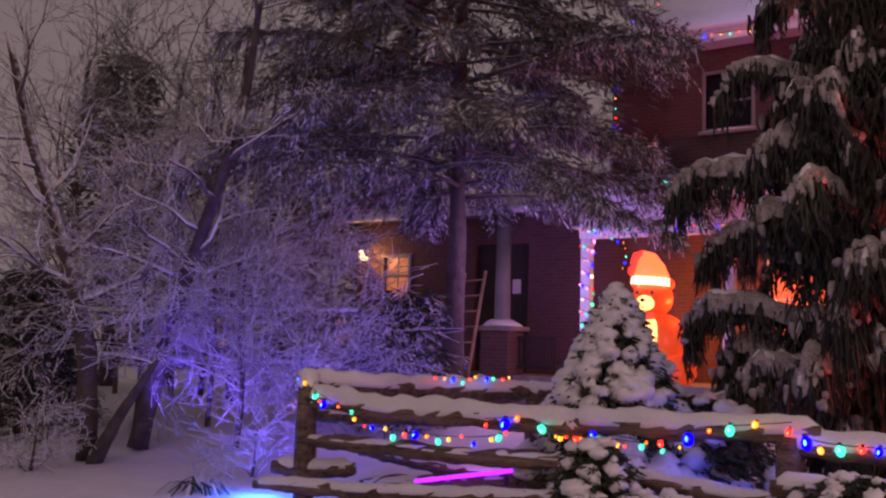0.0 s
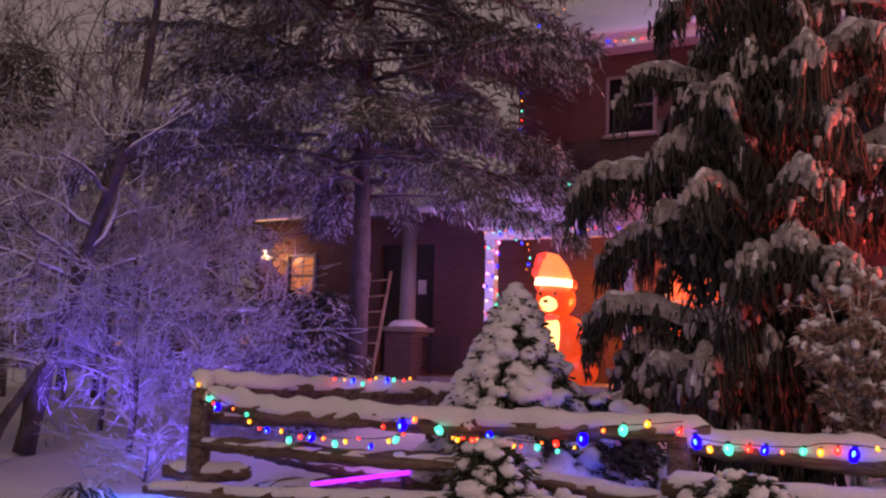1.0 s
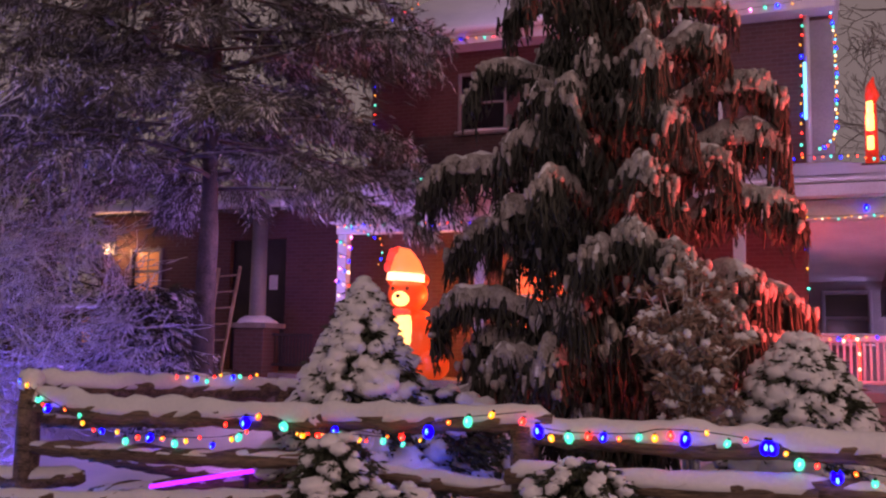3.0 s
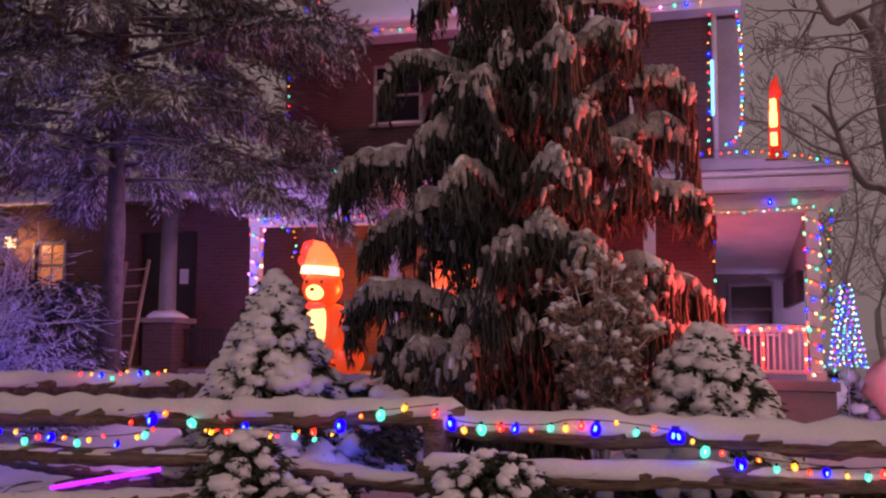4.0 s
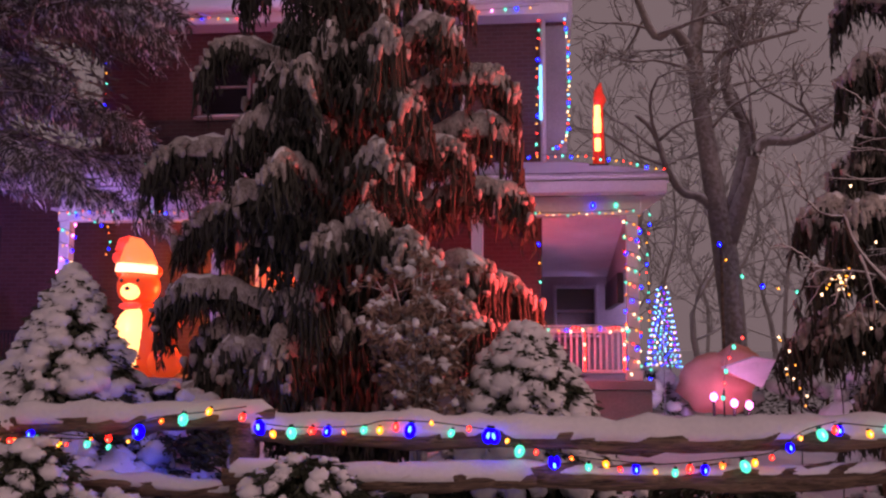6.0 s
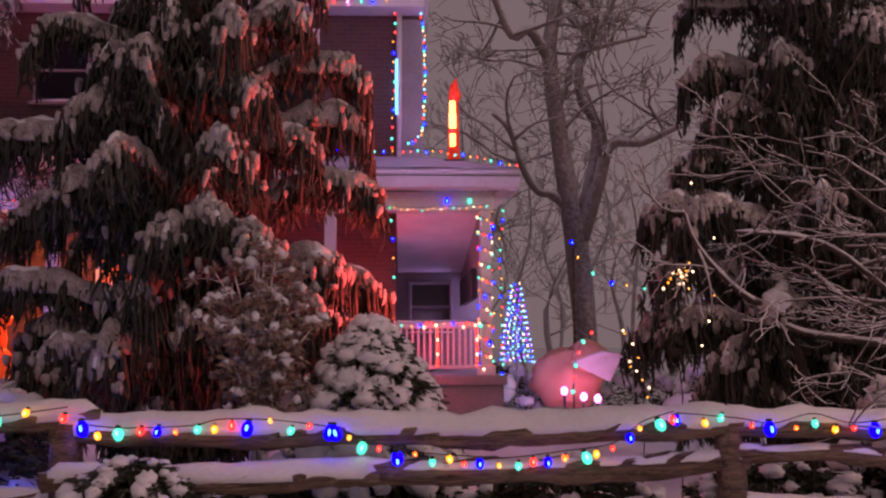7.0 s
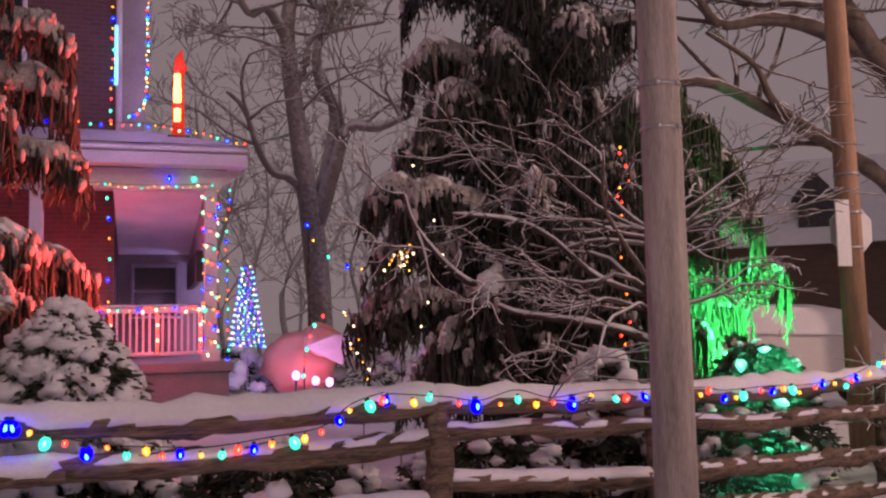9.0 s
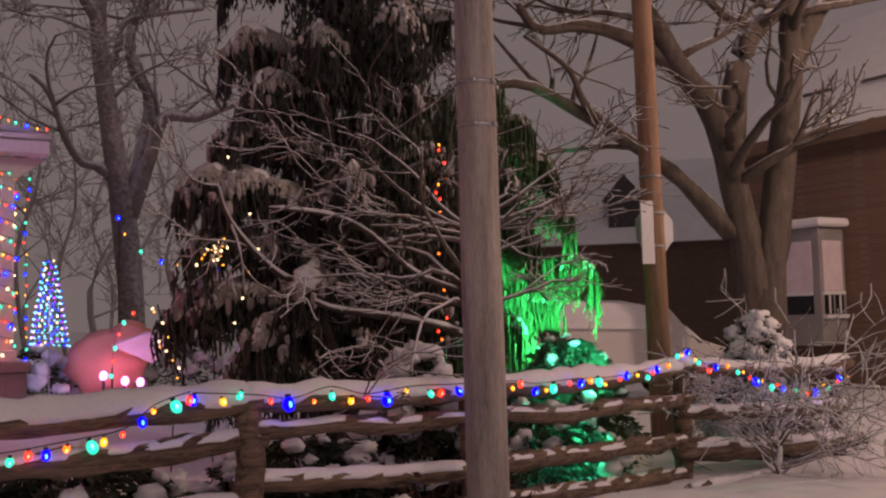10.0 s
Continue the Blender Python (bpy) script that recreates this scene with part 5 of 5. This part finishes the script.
                tufts.ball(c + Vector((0, 0, k * 0.4)), k * rng.uniform(0.7, 1.3), k * rng.uniform(0.7, 1.3), k * rng.uniform(0.7, 1.1), 0 if rng.random() < 0.8 else 2, 5, 7, 1.1, 17)
            for _ in range(12):
                tufts.blade(c, Vector((rng.gauss(0, 1), rng.gauss(0, 1), rng.gauss(-0.5, 0.6))), rng.uniform(0.05, 0.11), 0.032, 1)
    stems.make("stem", top)
    tufts.make("snow_tuft", top, "tufts of snow on withered leaves")


for i, (x, y, h, r) in enumerate(((3.6, 22.5, 1.3, 1.1), (7.0, 23.6, 1.5, 1.1), (8.6, 22.0, 1.4, 1.2), (11.0, 21.0, 1.6, 1.4))):
    snowy_conifer("snow-laden shrub in the rear garden", x, y, 0.1, h, r, 40, 200 + i, 0.2, "snowy_bush", 0.45, 0.7)
DEADLEAF = surface("dead_leaf", (0.03, 0.02, 0.015), (0.13, 0.08, 0.055), 6, 0.85, 0.2, 40)
for x0, x1, seed in ((-1.7, 1.0, 301), (1.0, 3.7, 302), (3.8, 6.4, 303), (-5.6, -2.9, 304)):
    under = Form(DEADLEAF, TWIG)
    rng = random.Random(seed)
    for i in range(620):
        x = rng.uniform(x0, x1)
        y = fence_y(x) + rng.uniform(0.14, 0.95)
        z = height(x, y) - 0.03
        h = rng.uniform(0.2, 0.62) * (0.7 + 0.6 * noise.noise(Vector((x * 1.7, y, 0)))) * (0.6 if seed == 304 else 1.0)
        tip = Vector((x + rng.gauss(0, 0.12), y + rng.gauss(0, 0.12), z + h))
        under.tube([(x, y, z), tip], [0.006, 0.003], 3, 1 if i % 9 == 0 else 0, close=False)
        for _ in range(9):
            q = Vector((x, y, z)).lerp(tip, rng.uniform(0.25, 1.0))
            under.blade(q, Vector((rng.gauss(0, 0.6), rng.gauss(0, 0.6), rng.uniform(-1, 0.4))), rng.uniform(0.07, 0.16), rng.uniform(0.03, 0.06), 0)
    tagged(under.make("undergrowth"), "tangle of dark withered stems and leaves behind the fence", "undergrowth", kind="stuff")
seed_shrub("upright shrub with snow-tufted stems behind the fence", 0.3, 8.3, 0.5, 2.0, 0.46, 95)

# ---- pole, sign, far side ----
pole = thing("utility_pole", "weathered wooden utility pole with metal bands", "pole")
Form(POLEWOOD).tube([(5.33, 7.1, -0.3), (5.325, 7.1, 2), (5.32, 7.1, 5), (5.3, 7.1, 9.5)], [0.16, 0.152, 0.142, 0.12], 24, rough=0.04).make("shaft", pole)
for z in (3.1, 3.42):
    Form(METAL).tube([(5.322, 7.1, z - 0.012), (5.322, 7.1, z + 0.012)], [0.155, 0.155], 24).make("band", pole)
    for a in (-2.2, -1.2):
        Form(METAL).ball((5.322 + 0.16 * math.cos(a), 7.1 + 0.16 * math.sin(a), z), 0.02, 0.02, 0.02, 0, 6, 8).make("bolt", pole)

sign = thing("street_sign_pole", "wooden pole with the backs of two road signs", "pole")
Form(SIGNWOOD).tube([(10.45, 11.05, -0.3), (10.42, 11.05, 3), (10.35, 11.05, 9)], [0.16, 0.15, 0.12], 16, rough=0.04).make("shaft", sign)
octo = [Vector((0.36 * math.cos(radians(22.5 + 45 * i)), 0, 0.36 * math.sin(radians(22.5 + 45 * i)))) for i in range(8)]
f = Form(PAINT)
f.add([v + Vector((10.62, 11.24 + d, 2.85)) for d in (0, 0.01) for v in octo], [tuple(range(8)), tuple(range(15, 7, -1))] + [(i, i + 8, (i + 1) % 8 + 8, (i + 1) % 8) for i in range(8)])
f.make("sign_plate", sign, "pale back of an octagonal sign", smooth=False)
slab("sign_plate", 10.06, 10.28, 10.86, 10.88, 2.35, 3.2, PAINT, sign, "pale rectangular sign")
for z in (2.6, 3.05, 3.55):
    Form(METAL).tube([(10.42, 11.05, z - 0.015), (10.42, 11.05, z + 0.015)], [0.165, 0.165], 16).make("band", sign)

old = thing("street_tree", "massive old street tree with forked trunk and snowy limbs", "tree")
rng = random.Random(72)
STEMS = (
    ([(14.85, 13.5, -0.3), (14.85, 13.5, 1.6), (14.77, 13.5, 2.75), (14.5, 13.5, 3.95), (14.1, 13.5, 5.25), (13.36, 13.5, 6.0), (12.6, 13.5, 7.0)], 0.37, 5),
    ([(14.45, 13.5, 4.4), (14.65, 13.45, 6.0), (15.1, 13.4, 6.85), (16.0, 13.4, 7.6), (16.4, 13.4, 8.6)], 0.27, 4),
    ([(14.95, 13.4, 0.8), (15.05, 13.35, 2.2), (15.4, 13.3, 4.0), (15.88, 13.3, 6.2), (15.95, 13.3, 7.3), (16.3, 13.3, 9.0)], 0.36, 4),
    ([(15.9, 13.3, 6.2), (16.6, 13.3, 7.3), (17.3, 13.3, 7.9), (18.0, 13.3, 9.0)], 0.22, 3),
    ([(14.5, 13.6, 3.1), (13.56, 13.7, 3.95), (12.75, 13.8, 4.5), (11.5, 13.9, 5.1), (10.4, 13.9, 5.5), (9.5, 13.9, 5.4)], 0.17, 5),
    ([(13.95, 13.5, 5.6), (12.67, 13.7, 6.4), (11.58, 13.9, 6.65), (10.7, 14, 6.5), (10.3, 14, 6.9)], 0.16, 5),
    ([(12.2, 13.8, 4.8), (11.4, 13.7, 5.2), (11.05, 13.7, 5.8), (10.2, 13.7, 6.25)], 0.08, 3),
)
for pts_, r0, kids_ in STEMS:
    q = bent(pts_, 14)
    radii = [r0 * (1 - 0.62 * k / 14) for k in range(15)]
    Form(TRUNKBARK).tube(q, radii, 12, rough=0.3).make("stem", old)
    Form(SNOW).cap([p + Vector((0, 0, r_ * 0.55)) for p, r_ in zip(q[6:], radii[6:])], [r_ * 0.6 for r_ in radii[6:]], [r_ * 0.45 for r_ in radii[6:]], lumps=0.6).make("snow", old)
    for _ in range(kids_):
        k = rng.randint(6, 14)
        f = Form(TRUNKBARK)
        a = rng.uniform(0, 6.283)
        branch(f, rng, q[k], Vector((math.cos(a), math.sin(a), rng.uniform(0.1, 0.9))), rng.uniform(2.0, 3.6), radii[k] * 0.5, 3, 0.85, 0, 0.2, 5, 6, (2, 4), 0.0, 0.011)
        tagged(f.make("limb", old), kind="stuff")

# neighbouring brown brick house
nb = thing("neighbour_house", "brown brick house with a bay window and snowy roof", "house")
M = Matrix.Translation((19.9, 18.5, 0)) @ Matrix.Rotation(radians(-86), 4, "Z")


def placed(form, name, parent, label=""):
    form.v = [M @ Vector(v) for v in form.v]
    return form.make(name, parent, label, smooth=False)


placed(Form(BROWNBRICK).box(0, 14, 0, 9, -0.3, 5.7, bevel=0), "wall", nb)
roof = Form(SNOW, SHINGLE)
roof.add([Vector(p) for p in ((-0.4, -0.4, 5.7), (14.5, -0.4, 5.7), (14.5, 4.5, 9.8), (-0.4, 4.5, 9.8), (14.5, 9.4, 5.7), (-0.4, 9.4, 5.7))], [(0, 1, 2, 3), (3, 2, 4, 5), (0, 3, 5), (1, 4, 2), (5, 4, 1, 0)])
placed(roof, "roof", nb)
placed(Form(BROWNBRICK).box(-0.45, 14.5, -0.46, -0.4, 5.5, 5.82), "fascia", nb)
for i in range(3):
    placed(Form(SHINGLE).box(1.2 + i * 1.6, 2.0 + i * 1.6, 1.0, 1.06, 7.02, 7.1), "roof_patch", nb, "bare dark patch on the snowy roof")
placed(Form(GREYPAINT).box(0.9, 2.8, -0.9, -0.003, 0.9, 3.55), "bay_window", nb)
placed(Form(SNOW).box(0.7, 3.0, -1.1, 0.0, 3.56, 3.75, bevel=0.05), "bay_roof", nb)
for i in range(2):
    a = 1.0 + i * 0.9
    placed(Form(FABRIC).box(a, a + 0.7, -0.915, -0.902, 2.1, 3.25, bevel=0), "curtain", nb, "pale drawn curtain")
    placed(Form(GLASS).box(a, a + 0.7, -0.915, -0.902, 1.6, 2.02, bevel=0), "pane", nb)
    placed(Form(PAINT).box(a, a + 0.7, -0.95, -0.916, 2.02, 2.1, bevel=0), "window_bar", nb)
    b = -0.8 + i * 0.38
    placed(Form(GLASS).box(2.802, 2.815, b, b + 0.3, 1.6, 2.02, bevel=0), "pane", nb)
    placed(Form(PAINT).box(2.802, 2.84, b + 0.13, b + 0.17, 1.6, 2.02, bevel=0), "window_bar", nb)
placed(Form(FABRIC).box(2.802, 2.815, -0.8, -0.12, 2.12, 3.25, bevel=0), "curtain", nb, "pale drawn curtain")
placed(Form(PAINT).box(2.802, 2.85, -0.84, -0.08, 2.03, 2.11, bevel=0), "window_bar", nb)
placed(Form(PAINT).box(2.802, 2.9, -0.86, -0.06, 1.5, 1.58, bevel=0), "window_sill", nb)

# far house with dormer
fh = thing("far_house", "distant house with snowy roof and gabled dormer", "house")
M = Matrix.Translation((27.5, 32.5, 0)) @ Matrix.Rotation(radians(-40), 4, "Z")
placed(Form(BROWNBRICK).box(-4, 9, 0, 8, -0.3, 4.8, bevel=0), "wall", fh)
roof = Form(SNOW)
roof.add([Vector(p) for p in ((-4.5, -0.5, 4.7), (9.5, -0.5, 4.7), (9.5, 4, 8.8), (-4.5, 4, 8.8), (9.5, 8.5, 4.7), (-4.5, 8.5, 4.7))], [(0, 1, 2, 3), (3, 2, 4, 5), (0, 3, 5), (1, 4, 2), (5, 4, 1, 0)])
placed(roof, "roof", fh)
dormer = Form(SHINGLE)
dormer.box(-0.6, 0.8, 0.3, 3, 5.2, 6.6, bevel=0)
dormer.add([Vector(p) for p in ((-0.85, 0.2, 6.6), (1.05, 0.2, 6.6), (0.1, 0.2, 7.7), (-0.85, 3, 6.6), (1.05, 3, 6.6), (0.1, 3, 7.7))], [(0, 1, 2), (5, 4, 3), (0, 2, 5, 3), (1, 4, 5, 2), (0, 3, 4, 1)])
placed(dormer, "dormer", fh)

# parked van under snow
van = thing("parked_van", "parked van buried under a layer of snow", "car")
M = Matrix.Translation((14.0, 16.6, 0)) @ Matrix.Rotation(radians(-12), 4, "Z")
side = [(-2.3, 0.45), (2.4, 0.45), (2.45, 0.95), (1.5, 1.1), (0.85, 1.82), (-2.1, 1.88), (-2.35, 1.0)]
bodyf = Form(CARPAINT)
bodyf.add([Vector((x, y, z)) for y in (-0.9, 0.9) for x, z in side], [tuple(range(6, -1, -1)), tuple(range(7, 14))] + [(i, (i + 1) % 7, (i + 1) % 7 + 7, i + 7) for i in range(7)])
placed(bodyf, "body", van)
snowf = Form(SNOW)
snowf.cap([(-2.2, 0, 1.86), (-1.4, 0, 1.9), (0, 0, 1.88), (0.8, 0, 1.83)], [0.95] * 4, [0.12] * 4, lumps=0.1)
snowf.cap([(0.95, 0, 1.72), (1.25, 0, 1.4), (1.6, 0, 1.1), (2.4, 0, 0.98)], [0.9] * 4, [0.12] * 4, lumps=0.1)
placed(snowf, "snow", van, "blanket of snow")
for x in (-1.5, 1.5):
    for y in (-0.86, 0.86):
        w = Form(RUBBER)
        w.tube([(x, y - 0.11, 0.32), (x, y + 0.11, 0.32)], [0.33, 0.33], 18)
        wheel = placed(w, "wheel", van)
        h = Form(METAL)
        h.tube([(x, y - 0.115, 0.32), (x, y + 0.115, 0.32)], [0.2, 0.2], 14)
        placed(h, "rim", wheel)
placed(Form(SNOW).cap([(-2.2, -0.93, 1.5), (-1.2, -0.95, 1.55), (0.2, -0.95, 1.5), (0.9, -0.93, 1.35)], [0.03] * 4, [0.4] * 4, lumps=0.15), "snow", van, "snow clinging to the side")

# ---- garden lights behind ----
for lab, pts_, st, cols, sz in (
    ("warm white bulbs tangled in the conifer", [(4.1, 10.4, 2.32), (4.35, 10.4, 2.4), (4.15, 10.4, 2.42), (4.4, 10.4, 2.5), (4.2, 10.4, 2.5)], 0.05, ["white", "yellow"], 0.02),
    ("warm white bulbs hung in the conifer", [(4.42, 10.4, 3.4), (4.6, 10.4, 2.6), (4.5, 10.2, 1.98), (4.3, 10.3, 1.5)], 0.3, ["white", "yellow", "white"], 0.018),
    ("warm bulbs hung low in the conifer", [(3.7, 10.5, 1.9), (3.75, 10.4, 1.48), (3.9, 10.4, 1.2)], 0.08, ["white", "yellow"], 0.018),
    ("red and yellow bulbs hung behind the small tree", [(6.6, 10.0, 3.6), (6.5, 9.9, 2.7), (6.55, 9.9, 2.0), (6.4, 9.9, 1.3)], 0.11, ["yellow", "red", "red", "orange"], 0.026),
    ("coloured bulbs strung through the far trees", [(5.9, 25.5, 4.5), (6.3, 25.5, 3.7), (7.5, 25.5, 3.3), (8.4, 25.5, 3.2)], 0.5, ["blue", "yellow", "green"], 0.06),
):
    made_l = light_string(lab, bent(pts_, 14), st, cols, sz, seed=31, group="garden lights", jitter=0.06)
    if "in the conifer" in lab:
        Form(WIRE).tube(bent([pts_[0], (pts_[0][0] + 0.15, 10.5, 1.2), (pts_[0][0] + 0.1, 10.5, -0.1)], 6), [0.006] * 7, 4).make("lead", made_l)
    if "far trees" in lab:
        for p in (pts_[0], pts_[-1]):
            Form(WOOD).tube([(p[0], p[1], -0.1), p], [0.05, 0.04], 6).make("mast", made_l)
# Glowing strip on added stakes, in place of a magenta-lit patch of snow.
lit_snow_strip = thing("glow_strip", "glowing violet strip standing in for lit snow", "lamp")
Form(BULB["violet"]).tube([(-4.64, 7.9, 0.44), (-3.43, 7.74, 0.675)], [0.02, 0.02], 8).make("tube", lit_snow_strip)
for x, y, z in ((-4.6, 7.9, 0.42), (-3.5, 7.755, 0.64)):
    Form(DARKWOOD).tube([(x, y, -0.1), (x, y, z)], [0.02, 0.02], 6).make("stake", lit_snow_strip)


tree_l = thing("light_tree", "cone of coloured lights on the lawn", "ornament")
pts = []
for i in range(12 * 14 + 1):
    s = i / (12 * 14)
    r = 0.36 * (1 - s * 0.72)
    pts.append((3.75 + r * math.cos(i * 2 * math.pi / 12), 20.3 + r * math.sin(i * 2 * math.pi / 12), 1.4 + 1.62 * s))
Form(WIRE).tube(pts, [0.008] * len(pts), 4).make("wire", tree_l)
for i, p in enumerate(along(pts, 0.11)):
    b = new("bulb", bulb_mesh(["cyan", "cyan", "blue", "green", "cyan", "blue", "white", "violet"][i % 8], 0.027))
    b.parent, b.location = tree_l, p
Form(METAL).tube([(3.75, 20.3, 0.0), (3.75, 20.3, 3.05)], [0.02, 0.015], 6).make("mast", tree_l)

for i, (x, z) in enumerate(((4.75, 0.78), (5.15, 0.66), (5.44, 0.62))):
    g = thing("garden_light", "glowing pink garden light in the snow", "lamp", "pink garden lights")
    Form(BULB["pink"]).ball((x, 20.5, z), 0.075, 0.075, 0.09, 0, 8, 10).make("globe", g)
    Form(DARKWOOD).tube([(x, 20.5, 0.0), (x, 20.5, z - 0.06)], [0.03, 0.03], 6).make("stake", g)

spot = thing("garden_light", "small white garden light among the green-lit shrubs", "lamp")
Form(BULB["white"]).ball((8.95, 9.9, 0.02), 0.05, 0.05, 0.05, 0, 8, 10).make("globe", spot)
Form(DARKWOOD).tube([(8.95, 9.9, -0.4), (8.95, 9.9, -0.02)], [0.02, 0.02], 6).make("stake", spot)
tent = thing("pink_inflatable", "pink rounded inflatable with a pale flap", "inflatable")
PINKF = surface("pink_fabric", (0.7, 0.28, 0.2), (0.78, 0.38, 0.27), 3, 0.7, 0.2, 40)
Form(PINKF).ball((5.0, 21.5, 1.0), 0.78, 0.55, 0.62, 0, 14, 20, 0.5, 1.8).ball((5.42, 21.4, 1.42), 0.42, 0.4, 0.4, 0, 12, 16, 0.4, 2.4).make("body", tent)
flap = Form(FABRIC)
flap.add([Vector(p) for p in ((4.95, 20.7, 1.35), (5.6, 20.66, 1.58), (6.05, 20.74, 1.52), (5.75, 20.7, 0.95), (4.95, 20.73, 1.38), (5.6, 20.7, 1.61), (6.05, 20.78, 1.55), (5.75, 20.74, 0.98))], [(0, 1, 2, 3), (7, 6, 5, 4), (0, 4, 5, 1), (1, 5, 6, 2), (2, 6, 7, 3), (3, 7, 4, 0)])
flap.make("flap", tent, "pale lit fabric flap", smooth=False)

# far side of the lane at the left
lane = thing("wire_fence", "snow-lined rail and wire fence across the lane", "fence")
for z in (1.35, 2.35):
    Form(WOOD).tube([(-19, 13.5, z), (-9, 13.0, z)], [0.05, 0.05], 7).make("rail", lane)
    Form(SNOW).cap([(-19 + i, 13.5 - i * 0.05, z + 0.03) for i in range(11)], [0.07] * 11, [0.07] * 11).make("snow", lane)
for i in range(6):
    Form(WOOD).tube([(-19 + i * 2, 13.52 - i * 0.1, 0), (-19 + i * 2, 13.52 - i * 0.1, 2.45)], [0.06, 0.05], 7).make("post", lane)
shed = thing("far_cottage", "low cottage across the lane with warm lit windows", "house")
slab("wall", -34, -18, 26, 34, 0, 3.2, BROWNBRICK, shed)
roofs = Form(SNOW)
roofs.add([Vector(p) for p in ((-34.6, 25.5, 3.1), (-17.4, 25.5, 3.1), (-17.4, 30, 5.6), (-34.6, 30, 5.6), (-17.4, 34.5, 3.1), (-34.6, 34.5, 3.1))], [(0, 1, 2, 3), (3, 2, 4, 5), (0, 3, 5), (1, 4, 2)])
roofs.make("roof", shed, smooth=False)
for x in (-31.5, -28.5, -21.5):
    slab("window", x, x + 1.6, 25.95, 25.99, 1.6, 2.7, WARMPANE, shed)
eave_l = light_string("warm bulbs strung on the far cottage eave", bent([(-30, 25.4, 2.9), (-25, 25.4, 2.7), (-19, 25.4, 2.95)], 8), 1.1, ["white", "yellow", "orange"], 0.05, group="lane lights")

for x in (-30, -25, -19):
    Form(DARKWOOD).tube([(x, 25.4, 2.8), (x, 26.1, 2.9)], [0.03, 0.03], 5).make("bracket", eave_l)

# strap-leaved clump by the lane, and the dark hedge
yucca = thing("yucca", "strap-leaved clump bent under snow", "plant")
rng = random.Random(5)
for i in range(46):
    a, ln = rng.uniform(0, 6.283), rng.uniform(0.35, 0.6)
    out = Vector((math.cos(a), math.sin(a), 0))
    base = Vector((-7.6, 7.7, 0.02))
    q = [base + out * (ln * s) + Vector((0, 0, ln * (1.5 * s - 1.7 * s * s) * rng.uniform(0.6, 1.0))) for s in (0, 0.3, 0.6, 0.85, 1.0)]
    w = Vector((-out.y, out.x, 0)) * 0.018
    f = Form(SHRUB if i % 3 else SNOW)
    f.add([p + w * k for p, k in zip(q, (0.8, 1, 0.9, 0.6, 0.1))] + [p - w * k for p, k in zip(q, (0.8, 1, 0.9, 0.6, 0.1))], [(j, j + 1, j + 6, j + 5) for j in range(4)])
    f.make("leaf", yucca)
pine("dark snowy cedar beside the lane", -14.3, 9.6, 0.0, 2.9, 34, lambda z: max(0.3, 1.2 - 0.3 * max(z - 0.6, 0)), 24, 0.2, 0.2, 60)
for i, (x, y, h) in enumerate(((-16.5, 17.5, 9.0), (-14.2, 18.5, 9.5), (-12.4, 19.8, 9.5), (-18.5, 16.0, 9.0), (-20.5, 15.5, 9.0), (-10.6, 20.5, 9.5))):
    bare_tree("bare tree frosted with snow in the rear lot", [(x, y, 0.1), (x + 0.3, y, h * 0.35), (x - 0.2, y, h * 0.7), (x + 0.1, y, h)], 0.11, 15, 150 + i, twig=BARK, depth=3, length=2.6, spread=0.85, kids=(2, 4), up=0.25, lo=0.1, thin=0.009)

# small lights far off
lantern = thing("foundation_lamp", "small white lamp low on the brown brick wall", "lamp")
slab("lamp_box", 19.62, 19.74, 16.82, 16.98, 0.95, 1.12, BULB["cyan"], lantern)
slab("bracket", 19.742, 19.9, 16.86, 16.94, 1.0, 1.06, DARKWOOD, lantern)
stake_l = light_string("coloured bulbs on a garden stake by the porch", bent([(4.6, 18.6, 0.9), (4.65, 18.6, 1.5), (4.9, 18.6, 1.95), (5.15, 18.6, 2.1)], 8), 0.24, ["green", "red"], 0.05, group="garden lights")
Form(DARKWOOD).tube([(4.6, 18.6, 0.0), (4.6, 18.6, 1.0)], [0.02, 0.015], 6).make("stake", stake_l)
